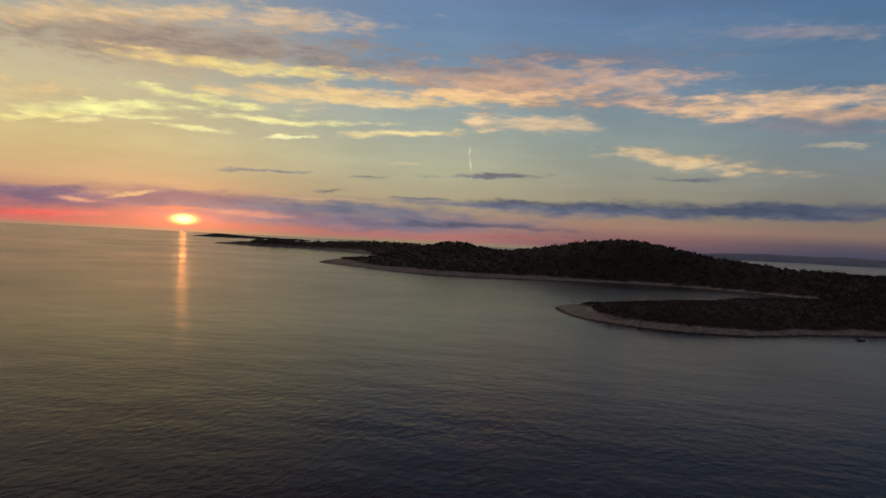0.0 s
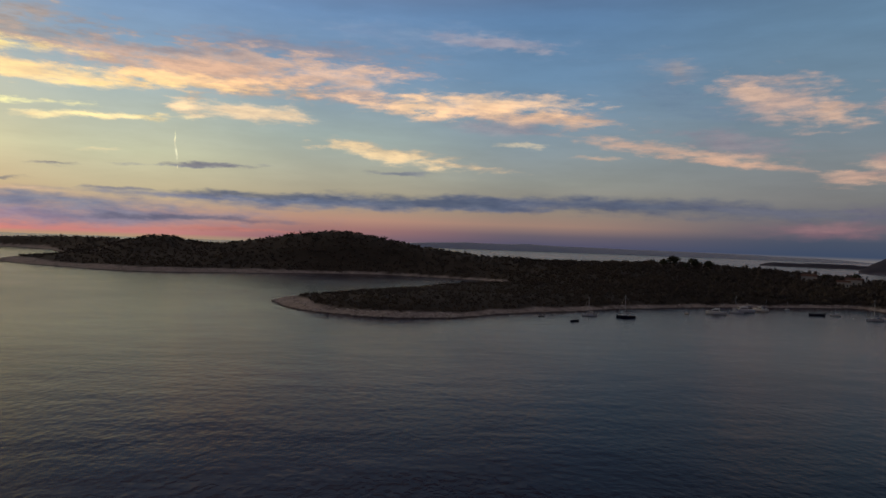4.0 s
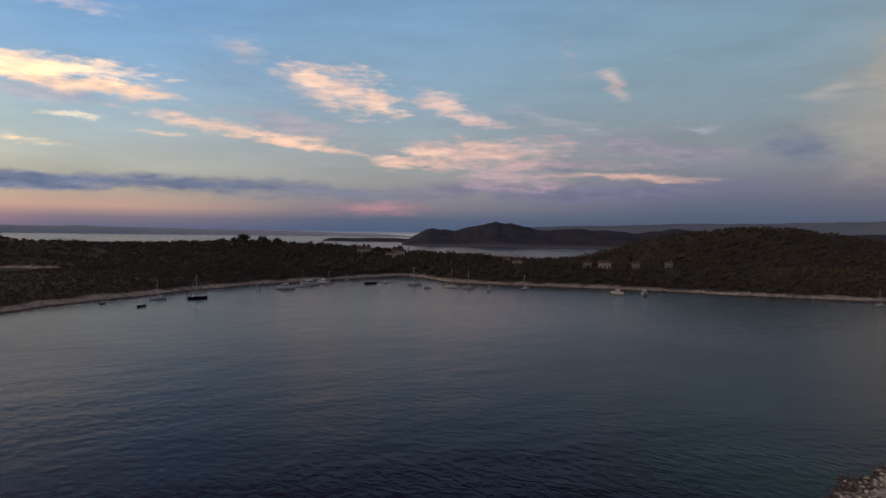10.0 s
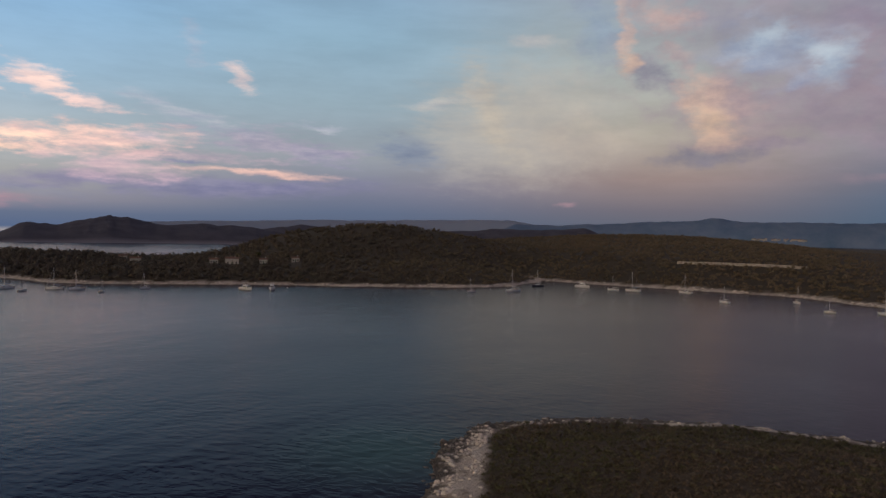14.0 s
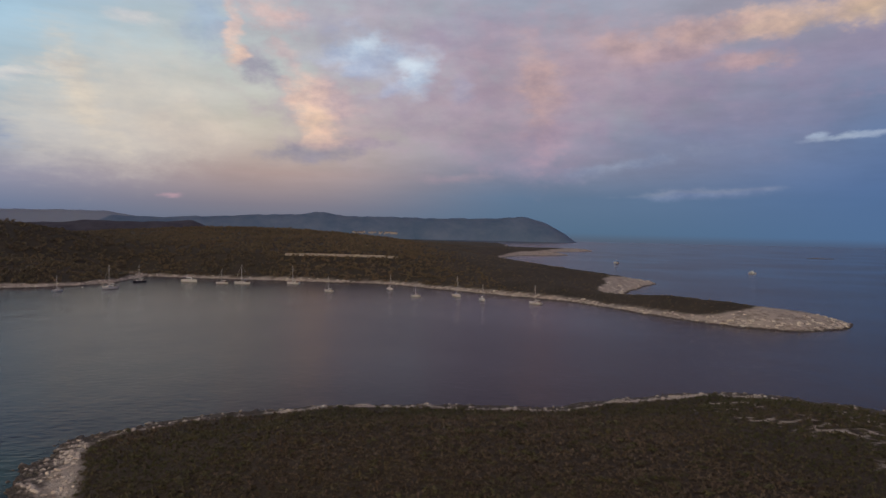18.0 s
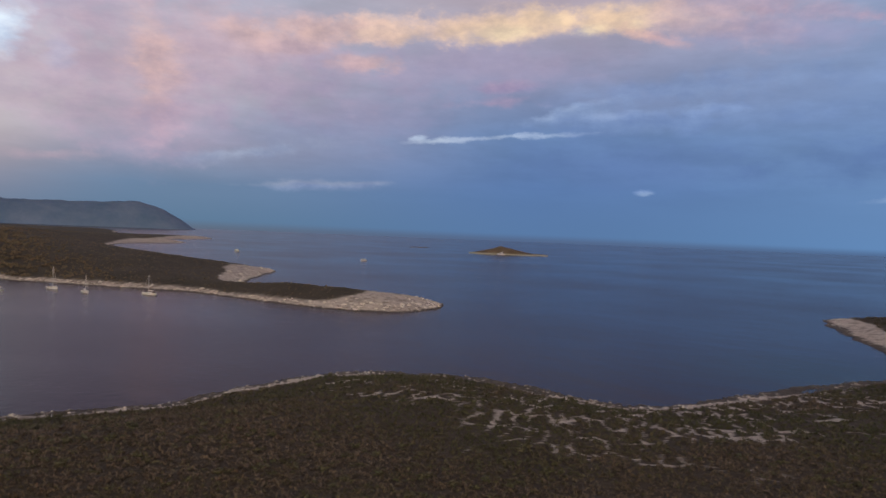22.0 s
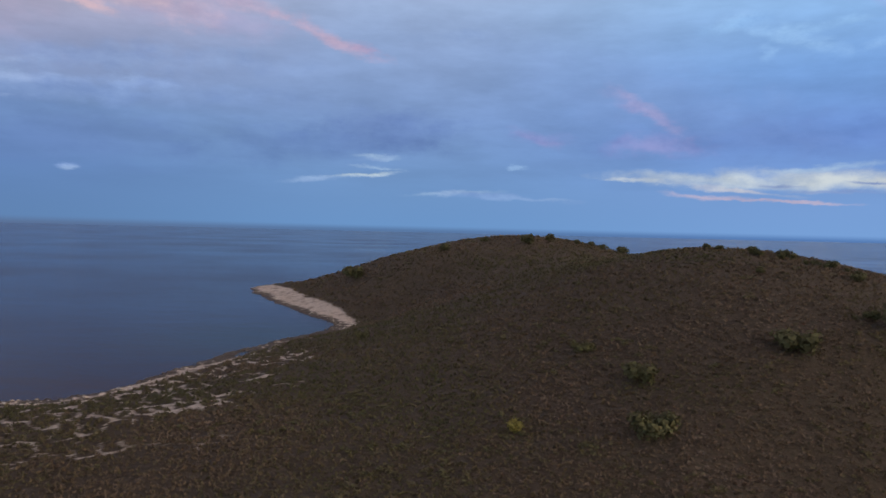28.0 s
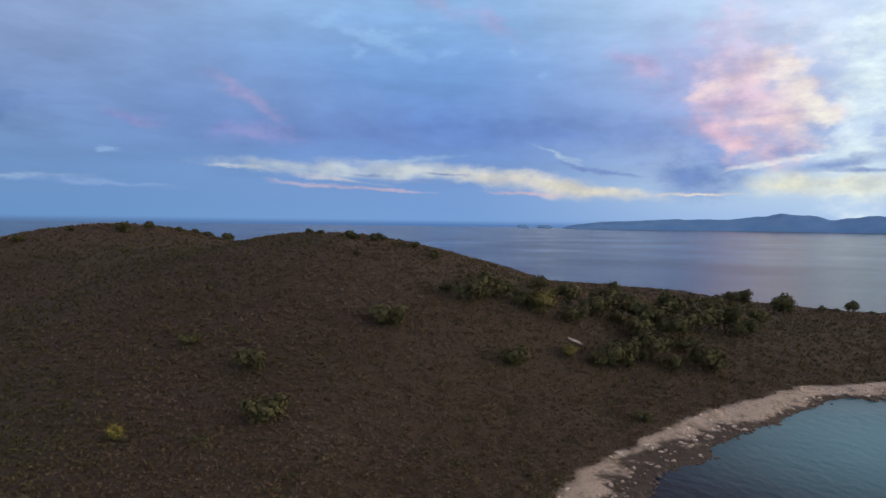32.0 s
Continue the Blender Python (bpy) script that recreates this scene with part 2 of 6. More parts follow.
cloud(-34.8, 5.48, 2.74, 0.32, 3, (222, 186, 166), 0.7, 0.20)
cloud(-48.9, 5.48, 5.00, 0.41, -1, (170, 150, 160), 0.6, 0.20)
cloud(-51.8, 4.49, 5.63, 0.27, -1, (222, 180, 166), 0.8, 0.20)
cloud(-55.3, 4.26, 2.30, 0.23, -3, (228, 184, 166), 0.6, 0.20)
cloud(-47.6, 5.07, 1.90, 0.18, -3, (114, 120, 146), 0.7, 0.20)
cloud(-51.8, 3.47, 9.25, 0.55, 2, (118, 117, 144), 0.6, 0.20)
cloud(-57.5, 6.08, 2.95, 0.55, -11, (140, 136, 156), 0.5, 0.20)
cloud(-51.6, 11.68, 1.03, 0.60, -35, (206, 182, 176), 0.65, 0.20)
cloud(-47.6, 8.69, 3.80, 0.46, -14, (168, 168, 178), 0.4, 0.20)
cloud(-58.2, 8.25, 1.46, 0.32, -3, (165, 165, 178), 0.4, 0.20)
cloud(-33.0, 2.11, 2.75, 0.37, 4, (175, 140, 145), 0.45, 0.20)
cloud(13.8, 12.35, 8.02, 1.28, -0, (226, 184, 150), 0.75, -0.15)
cloud(3.2, 11.43, 6.34, 0.73, -8, (212, 174, 156), 0.6, -0.15)
cloud(8.1, 14.62, 8.77, 0.64, -2, (168, 152, 156), 0.5, -0.15)
cloud(17.0, 11.47, 3.77, 0.46, 3, (248, 216, 162), 0.75, -0.15)
cloud(10.8, 11.61, 4.60, 0.37, -2, (240, 200, 158), 0.6, -0.15)
cloud(-8.3, 10.36, 7.28, 0.55, -3, (232, 188, 158), 0.75, -0.15)
cloud(-12.4, 10.04, 3.21, 0.41, -4, (236, 194, 162), 0.6, -0.15)
cloud(-2.9, 10.90, 3.11, 0.46, -11, (226, 184, 158), 0.5, -0.15)
cloud(-9.2, 9.42, 4.11, 0.32, -2, (140, 140, 155), 0.45, -0.15)
cloud(-7.3, 15.81, 4.54, 0.37, -5, (205, 180, 176), 0.6, -0.15)
cloud(10.8, 9.44, 3.45, 0.37, -3, (230, 200, 166), 0.65, -0.15)
cloud(15.9, 9.54, 1.05, 0.46, -5, (226, 200, 170), 0.6, -0.15)
cloud(18.3, 8.50, 1.00, 0.27, -3, (250, 220, 165), 0.7, -0.15)
cloud(0.5, 7.15, 5.19, 0.37, -7, (228, 198, 160), 0.75, -0.15)
cloud(-4.7, 6.33, 3.59, 0.27, -5, (220, 192, 160), 0.6, -0.15)
cloud(-0.3, 5.48, 2.18, 0.18, -1, (128, 132, 142), 0.5, -0.15)
cloud(-29.3, 11.28, 4.22, 1.10, -14, (226, 188, 168), 0.8, -0.15)
cloud(-27.6, 11.75, 2.57, 0.46, -8, (232, 196, 172), 0.6, -0.15)
cloud(-32.6, 10.07, 1.42, 0.64, -22, (228, 190, 166), 0.75, -0.15)
cloud(-37.7, 10.16, 2.27, 0.64, -18, (222, 184, 168), 0.7, -0.15)
cloud(-41.0, 9.01, 2.14, 0.32, -10, (212, 176, 166), 0.6, -0.15)
cloud(-44.9, 6.86, 1.98, 0.37, -3, (140, 135, 155), 0.5, -0.15)
cloud(-26.4, 8.13, 3.90, 0.64, -9, (160, 146, 156), 0.6, -0.15)
cloud(-22.0, 7.67, 7.15, 0.37, -7, (230, 188, 162), 0.75, -0.15)
cloud(-26.4, 6.69, 3.90, 0.27, -6, (230, 186, 160), 0.7, -0.15)
cloud(-16.6, 7.00, 1.83, 0.23, -3, (230, 192, 162), 0.6, -0.15)
cloud(-40.8, 6.13, 4.67, 0.92, 0, (206, 168, 158), 0.7, -0.15)
cloud(-33.5, 5.54, 2.01, 0.41, -7, (224, 184, 162), 0.7, -0.15)
cloud(-36.3, 6.25, 2.32, 0.32, -6, (228, 190, 166), 0.6, -0.15)
cloud(-42.9, 4.60, 3.80, 0.73, -3, (178, 150, 156), 0.6, -0.15)
cloud(-22.8, 11.34, 4.45, 0.82, -15, (118, 140, 166), 0.4, -0.15)
cloud(-21.8, 13.79, 2.68, 0.64, -10, (165, 165, 178), 0.35, -0.15)
cloud(40.3, 13.28, 13.15, 2.75, 5, (196, 165, 130), 0.55, -0.90)
cloud(38.3, 13.63, 12.27, 1.10, 4, (146, 128, 118), 0.75, -0.90)
cloud(45.9, 13.38, 5.83, 0.92, 7, (160, 140, 122), 0.6, -0.90)
cloud(26.7, 13.44, 6.31, 0.73, 2, (138, 128, 124), 0.65, -0.90)
cloud(44.2, 14.86, 8.28, 0.64, 10, (228, 192, 142), 0.7, -0.90)
cloud(32.1, 16.10, 6.97, 0.55, 4, (216, 182, 142), 0.7, -0.90)
cloud(13.9, 12.50, 11.81, 1.10, 1, (196, 158, 134), 0.7, -0.90)
cloud(4.6, 12.54, 5.15, 0.92, -6, (200, 168, 146), 0.6, -0.90)
cloud(15.7, 13.56, 5.93, 0.41, 2, (128, 124, 130), 0.6, -0.90)
cloud(48.3, 9.05, 2.44, 0.55, 4, (238, 198, 140), 0.6, -0.90)
cloud(34.1, 12.40, 7.70, 0.41, 0, (255, 220, 140), 0.8, -0.90)
cloud(40.2, 12.48, 3.59, 0.37, -0, (250, 205, 135), 0.6, -0.90)
cloud(26.5, 10.86, 10.81, 0.55, 2, (250, 205, 140), 0.8, -0.90)
cloud(16.1, 11.64, 6.85, 0.32, 3, (238, 192, 142), 0.7, -0.90)
cloud(44.6, 8.27, 4.83, 0.37, 7, (255, 240, 160), 0.95, -0.90)
cloud(48.9, 7.15, 2.40, 0.27, 12, (255, 232, 150), 0.8, -0.90)
cloud(38.1, 9.78, 4.91, 0.27, -4, (255, 236, 155), 0.9, -0.90)
cloud(42.4, 7.94, 2.70, 0.23, 2, (255, 238, 165), 0.8, -0.90)
cloud(31.7, 8.62, 6.10, 0.27, 2, (255, 232, 160), 0.9, -0.90)
cloud(38.0, 7.52, 2.45, 0.23, 0, (255, 236, 165), 0.9, -0.90)
cloud(30.8, 7.42, 2.41, 0.18, 6, (255, 236, 175), 0.9, -0.90)
cloud(23.2, 8.17, 5.47, 0.27, 4, (250, 216, 155), 0.8, -0.90)
cloud(46.1, 7.22, 1.45, 0.18, 10, (255, 230, 160), 0.7, -0.90)
cloud(-6.4, 10.92, 7.47, 0.73, 2, (226, 186, 146), 0.8, -0.90)
cloud(-1.8, 10.88, 2.40, 0.55, -9, (230, 192, 150), 0.6, -0.90)
cloud(-8.0, 9.36, 3.64, 0.55, -1, (138, 134, 140), 0.5, -0.90)
cloud(11.4, 9.51, 4.05, 0.46, -0, (226, 196, 156), 0.65, -0.90)
cloud(16.2, 9.52, 0.91, 0.46, -17, (236, 204, 160), 0.6, -0.90)
cloud(0.0, 6.85, 5.34, 0.37, -8, (226, 196, 150), 0.75, -0.90)
cloud(21.7, 5.83, 1.37, 0.18, 3, (215, 195, 150), 0.5, -0.90)
cloud(-10.2, 8.05, 1.75, 0.23, -1, (205, 185, 150), 0.5, -0.90)
cloud(-3.1, 16.06, 8.61, 0.73, -3, (120, 135, 158), 0.35, -0.90)
cloud(-74.8, 9.55, 8.91, 5.04, 5, (192, 184, 174), 0.55, 0.85)
cloud(-71.6, 9.69, 1.32, 3.21, 30, (208, 194, 176), 0.5, 0.85)
cloud(-78.5, 7.28, 5.07, 1.83, -5, (200, 184, 172), 0.5, 0.85)
cloud(-74.7, 15.03, 1.82, 0.32, 1, (206, 200, 198), 0.55, 0.85)
cloud(-67.5, 10.26, 2.35, 0.27, 11, (196, 194, 192), 0.55, 0.85)
cloud(-79.9, 15.76, 1.93, 2.29, 24, (146, 168, 195), 0.6, 0.85)
cloud(-64.8, 6.58, 2.47, 0.82, -13, (132, 144, 166), 0.55, 0.85)
cloud(-93.5, 14.45, 12.37, 5.96, -6, (164, 152, 166), 0.8, 0.85)
cloud(-98.1, 9.76, 12.78, 3.67, 1, (164, 148, 162), 0.65, 0.85)
cloud(-90.4, 7.82, 5.01, 2.29, -8, (176, 158, 162), 0.6, 0.85)
cloud(-110.8, 13.44, 10.97, 4.12, 1, (172, 149, 161), 0.55, 0.85)
cloud(-106.7, 7.36, 5.70, 3.21, -0, (158, 140, 160), 0.5, 0.85)
cloud(-117.1, 7.39, 8.61, 1.83, -2, (112, 122, 150), 0.4, 0.85)
cloud(-84.4, 16.53, 2.71, 1.10, -35, (206, 174, 168), 0.65, 0.85)
cloud(-82.0, 15.12, 0.61, 2.66, 12, (210, 184, 174), 0.75, 0.85)
cloud(-83.8, 12.53, 2.03, 0.92, -20, (142, 136, 154), 0.8, 0.85)
cloud(-82.3, 13.27, 0.81, 0.64, -47, (214, 184, 166), 0.7, 0.85)
cloud(-85.8, 13.49, 0.91, 2.29, 33, (196, 172, 170), 0.6, 0.85)
cloud(-87.4, 10.87, 1.35, 1.56, 31, (216, 190, 176), 0.7, 0.85)
cloud(-88.1, 8.85, 1.18, 2.11, 24, (228, 194, 168), 0.8, 0.85)
cloud(-89.0, 10.42, 2.72, 1.10, -22, (190, 164, 164), 0.6, 0.85)
cloud(-89.1, 7.55, 1.36, 0.82, 2, (214, 180, 166), 0.6, 0.85)
cloud(-88.2, 6.05, 3.62, 0.50, 5, (124, 124, 146), 0.65, 0.85)
cloud(-91.8, 7.05, 2.74, 0.37, 2, (150, 138, 154), 0.5, 0.85)
cloud(-92.6, 13.79, 3.66, 1.65, -17, (168, 188, 210), 0.55, 0.85)
cloud(-89.8, 13.99, 2.73, 0.73, 14, (172, 186, 206), 0.5, 0.85)
cloud(-96.3, 12.36, 1.19, 1.47, -28, (186, 206, 222), 0.65, 0.85)
cloud(-92.3, 14.84, 1.37, 0.64, 30, (186, 202, 218), 0.6, 0.85)
cloud(-94.9, 13.29, 1.37, 0.46, -27, (190, 206, 220), 0.6, 0.85)
cloud(-94.0, 11.45, 1.83, 0.37, 21, (170, 180, 202), 0.5, 0.85)
cloud(-99.9, 11.53, 0.91, 0.82, 20, (156, 168, 194), 0.5, 0.85)
cloud(-90.8, 12.65, 1.37, 0.37, 12, (186, 196, 212), 0.5, 0.85)
cloud(-105.7, 12.34, 1.32, 2.38, 9, (200, 170, 156), 0.6, 0.85)
cloud(-112.9, 14.07, 6.60, 2.02, 3, (190, 162, 166), 0.5, 0.85)
cloud(-107.1, 7.13, 1.31, 1.83, -0, (176, 146, 160), 0.4, 0.85)
cloud(-123.5, 15.78, 3.85, 0.82, 4, (226, 192, 166), 0.7, 0.85)
cloud(-118.0, 15.57, 4.23, 0.64, 3, (205, 172, 164), 0.55, 0.85)
cloud(-112.7, 5.70, 3.73, 0.37, 8, (142, 152, 174), 0.6, 0.85)
cloud(-118.4, 3.50, 4.43, 0.32, 3, (150, 152, 168), 0.5, 0.85)
cloud(-126.1, 7.49, 0.67, 0.23, 6, (160, 178, 200), 0.7, 0.85)
cloud(-101.1, 15.78, 5.42, 1.83, -1, (155, 145, 165), 0.5, 0.85)
cloud(-99.2, 4.41, 2.73, 0.37, 3, (176, 150, 158), 0.4, 0.85)
cloud(-105.5, 11.63, 8.98, 5.04, 5, (174, 154, 168), 0.5, 1.22)
cloud(-130.0, 13.10, 12.01, 2.29, 3, (164, 149, 174), 0.5, 1.22)
cloud(-122.1, 9.44, 7.32, 2.52, 2, (148, 140, 170), 0.4, 1.22)
cloud(-106.1, 11.27, 1.72, 2.02, 5, (202, 168, 166), 0.5, 1.22)
cloud(-113.7, 14.59, 3.17, 0.92, 0, (204, 172, 166), 0.6, 1.22)
cloud(-123.2, 15.65, 5.94, 0.82, 7, (210, 178, 168), 0.6, 1.22)
cloud(-125.6, 15.79, 2.00, 0.73, 10, (222, 192, 172), 0.6, 1.22)
cloud(-122.3, 15.37, 0.92, 0.37, 21, (226, 196, 178), 0.7, 1.22)
cloud(-118.2, 15.12, 1.14, 0.46, 12, (220, 186, 170), 0.6, 1.22)
cloud(-132.5, 16.37, 6.12, 0.92, 4, (230, 198, 170), 0.75, 1.22)
cloud(-131.2, 16.02, 1.76, 0.41, 4, (238, 208, 176), 0.7, 1.22)
cloud(-140.5, 16.95, 5.23, 0.82, 1, (238, 204, 168), 0.8, 1.22)
cloud(-142.8, 16.56, 1.95, 0.41, 4, (246, 216, 178), 0.75, 1.22)
cloud(-137.6, 16.86, 1.25, 0.37, 7, (246, 216, 180), 0.6, 1.22)
cloud(-147.0, 16.53, 4.37, 0.73, -1, (214, 182, 172), 0.65, 1.22)
cloud(-151.9, 15.74, 1.98, 0.92, -6, (200, 172, 180), 0.5, 1.22)
cloud(-121.9, 13.06, 2.38, 0.46, 2, (208, 172, 162), 0.6, 1.22)
cloud(-116.0, 13.94, 2.73, 0.41, 3, (196, 164, 166), 0.5, 1.22)
cloud(-132.4, 10.49, 2.63, 0.32, 3, (172, 147, 172), 0.5, 1.22)
cloud(-132.3, 11.74, 1.75, 0.32, 6, (180, 152, 172), 0.5, 1.22)
cloud(-129.4, 7.57, 3.80, 0.27, 7, (168, 182, 206), 0.85, 1.22)
cloud(-136.3, 8.18, 2.71, 0.23, 2, (172, 188, 212), 0.85, 1.22)
cloud(-138.8, 10.13, 3.14, 0.27, 14, (150, 168, 202), 0.6, 1.22)
cloud(-140.8, 9.59, 4.43, 0.27, 1, (144, 164, 202), 0.55, 1.22)
cloud(-149.8, 10.18, 3.13, 0.41, 4, (134, 158, 202), 0.6, 1.22)
cloud(-118.7, 3.46, 4.48, 0.37, 3, (128, 142, 170), 0.6, 1.22)
cloud(-113.1, 5.58, 6.31, 0.55, 10, (140, 151, 178), 0.5, 1.22)
cloud(-144.2, 3.83, 0.85, 0.18, 1, (125, 150, 198), 0.6, 1.22)
cloud(-143.0, 6.07, 10.18, 2.29, 0, (90, 113, 164), 0.35, 1.22)
cloud(-116.2, 11.27, 8.75, 2.75, 5, (166, 154, 180), 0.45, 1.46)
cloud(-152.5, 15.63, 8.90, 1.37, -5, (165, 155, 185), 0.5, 1.46)
cloud(-118.0, 14.98, 4.51, 0.92, 8, (206, 178, 182), 0.6, 1.46)
cloud(-127.9, 16.00, 4.28, 0.73, 10, (226, 196, 182), 0.6, 1.46)
cloud(-135.3, 16.45, 6.31, 0.82, 6, (236, 206, 178), 0.7, 1.46)
cloud(-132.7, 15.85, 1.78, 0.41, 4, (248, 220, 186), 0.7, 1.46)
cloud(-140.7, 16.74, 2.75, 0.73, -7, (242, 208, 180), 0.7, 1.46)
cloud(-139.6, 16.07, 1.14, 0.41, 12, (250, 222, 190), 0.65, 1.46)
cloud(-144.9, 15.36, 2.29, 0.37, -14, (216, 176, 176), 0.6, 1.46)
cloud(-143.0, 15.90, 1.37, 0.37, -17, (232, 194, 180), 0.6, 1.46)
cloud(-150.7, 17.54, 5.84, 0.64, -1, (198, 172, 186), 0.55, 1.46)
cloud(-156.8, 16.42, 3.88, 0.41, -10, (196, 168, 188), 0.45, 1.46)
cloud(-121.4, 12.87, 2.06, 0.46, 2, (202, 172, 178), 0.6, 1.46)
cloud(-123.0, 15.59, 1.21, 0.41, 7, (222, 194, 184), 0.6, 1.46)
cloud(-132.8, 11.66, 3.11, 0.37, 4, (164, 150, 186), 0.4, 1.46)
cloud(-148.2, 11.74, 10.45, 0.82, 3, (130, 156, 202), 0.5, 1.46)
cloud(-139.1, 9.83, 2.92, 0.50, 12, (142, 166, 206), 0.5, 1.46)
cloud(-147.3, 9.19, 11.84, 0.60, 3, (126, 153, 202), 0.5, 1.46)
cloud(-118.5, 3.30, 4.24, 0.32, 3, (130, 150, 190), 0.6, 1.46)
cloud(-165.9, 4.20, 2.18, 0.18, 7, (192, 206, 206), 0.85, 1.46)
cloud(-167.2, 5.48, 1.60, 0.23, -1, (166, 192, 216), 0.7, 1.46)
cloud(-167.2, 4.74, 1.75, 0.14, -2, (160, 186, 214), 0.7, 1.46)
cloud(-161.9, 3.62, 2.55, 0.27, 5, (146, 171, 206), 0.6, 1.46)
cloud(-173.3, 2.76, 3.08, 0.23, 3, (152, 178, 207), 0.7, 1.46)
cloud(-144.3, 3.73, 0.64, 0.18, 2, (150, 175, 210), 0.6, 1.46)
cloud(-167.3, 7.70, 6.08, 1.19, -2, (94, 117, 175), 0.35, 1.46)
cloud(-128.1, 7.48, 1.50, 0.18, 6, (185, 200, 222), 0.6, 1.46)
cloud(-163.3, 14.40, 3.65, 0.41, -20, (214, 172, 188), 0.5, 1.60)
cloud(-165.8, 13.79, 1.20, 0.37, -25, (190, 160, 190), 0.5, 1.60)
cloud(-165.9, 4.12, 2.55, 0.18, 7, (172, 194, 221), 0.75, 1.60)
cloud(-161.6, 3.58, 2.47, 0.23, 6, (142, 172, 216), 0.6, 1.60)
cloud(-167.4, 5.38, 1.46, 0.18, 6, (140, 170, 215), 0.5, 1.60)
cloud(-176.8, 2.58, 5.33, 0.27, -3, (142, 167, 211), 0.6, 1.60)
cloud(-174.1, 15.15, 5.23, 0.37, 4, (140, 165, 208), 0.4, 1.60)
cloud(-188.0, 9.33, 3.48, 0.41, -26, (166, 158, 205), 0.35, 1.60)
cloud(-180.3, 7.15, 1.99, 0.37, -23, (150, 150, 200), 0.45, 1.60)
cloud(-189.0, 6.68, 2.75, 0.64, -7, (148, 150, 202), 0.5, 1.60)
cloud(-194.2, 15.53, 1.89, 0.55, 10, (150, 185, 231), 0.6, 1.60)
cloud(-163.9, 6.63, 10.08, 1.28, 4, (90, 117, 175), 0.35, 1.60)
cloud(-202.9, 16.70, 2.95, 0.55, -22, (170, 165, 205), 0.4, 1.60)
cloud(-204.2, 7.25, 16.49, 1.28, 1, (98, 128, 190), 0.4, 1.57)
cloud(-188.6, 10.31, 12.83, 2.75, -17, (130, 155, 205), 0.3, 1.57)
cloud(-223.3, 11.29, 4.45, 2.75, -13, (168, 168, 216), 0.5, 1.57)
cloud(-230.8, 13.44, 4.31, 2.75, -6, (214, 228, 246), 0.55, 1.57)
cloud(-234.2, 8.97, 2.22, 7.56, -4, (224, 241, 253), 0.92, 1.57)
cloud(-225.0, 5.76, 4.35, 1.65, 4, (122, 146, 206), 0.6, 1.57)
cloud(-223.5, 3.67, 3.64, 1.28, -1, (100, 130, 190), 0.8, 1.57)
cloud(-193.4, 3.99, 7.77, 0.37, -3, (186, 200, 214), 0.8, 1.57)
cloud(-187.7, 4.00, 2.12, 0.18, -4, (200, 208, 214), 0.7, 1.57)
cloud(-201.9, 4.03, 8.70, 0.55, -2, (204, 211, 211), 0.8, 1.57)
cloud(-211.0, 3.12, 6.08, 0.64, -7, (222, 217, 206), 0.85, 1.57)
cloud(-215.9, 2.60, 4.37, 0.37, -8, (232, 224, 202), 0.8, 1.57)
cloud(-200.5, 4.86, 4.34, 0.27, 5, (168, 194, 221), 0.6, 1.57)
cloud(-212.6, 5.41, 1.97, 0.23, -20, (182, 206, 226), 0.7, 1.57)
cloud(-195.1, 3.31, 3.14, 0.23, -7, (210, 205, 205), 0.6, 1.57)
cloud(-203.8, 3.82, 1.65, 0.14, -3, (122, 144, 192), 0.85, 1.57)
cloud(-197.4, 3.72, 1.27, 0.14, -3, (130, 150, 195), 0.7, 1.57)
cloud(-214.6, 4.42, 1.76, 0.23, -14, (114, 138, 192), 0.75, 1.57)
cloud(-217.3, 3.98, 2.07, 0.27, -10, (110, 135, 190), 0.8, 1.57)
cloud(-201.5, 3.16, 2.75, 0.14, -2, (130, 150, 196), 0.6, 1.57)
cloud(-193.4, 2.83, 2.84, 0.23, -5, (202, 182, 196), 0.6, 1.57)
cloud(-198.1, 2.47, 3.63, 0.14, -2, (206, 182, 192), 0.65, 1.57)
cloud(-210.1, 2.26, 2.35, 0.18, -2, (228, 192, 190), 0.65, 1.57)
cloud(-229.7, 3.02, 2.77, 0.73, 3, (226, 226, 206), 0.88, 1.57)
cloud(-233.4, 2.93, 3.44, 0.82, -1, (226, 229, 216), 0.88, 1.57)
cloud(-223.3, 2.22, 3.04, 0.14, 2, (226, 216, 206), 0.85, 1.57)
cloud(-228.5, 4.60, 2.86, 0.27, 12, (226, 233, 236), 0.85, 1.57)
cloud(-229.6, 5.62, 1.70, 0.46, 14, (130, 150, 206), 0.85, 1.57)
cloud(-232.7, 4.41, 2.93, 0.37, 8, (118, 143, 196), 0.88, 1.57)
cloud(-234.4, 3.89, 2.02, 0.23, -7, (120, 145, 196), 0.85, 1.57)
cloud(-231.0, 5.17, 1.08, 0.18, 9, (215, 228, 240), 0.7, 1.57)
cloud(-226.4, 13.08, 3.48, 2.75, 6, (216, 200, 224), 0.6, 1.57)
cloud(-227.6, 8.82, 3.80, 2.93, -3, (228, 204, 216), 0.85, 1.57)
cloud(-230.2, 9.06, 1.60, 2.57, 19, (248, 226, 222), 0.8, 1.57)
cloud(-231.1, 8.41, 0.79, 1.56, 19, (255, 242, 232), 0.85, 1.57)
cloud(-229.4, 11.27, 1.64, 0.92, -43, (250, 232, 226), 0.75, 1.57)
cloud(-225.7, 9.12, 2.74, 0.55, 10, (212, 188, 214), 0.6, 1.57)
cloud(-228.8, 8.15, 2.24, 0.32, 4, (208, 186, 214), 0.5, 1.57)
cloud(-227.3, 7.62, 3.06, 0.27, 2, (240, 214, 214), 0.6, 1.57)
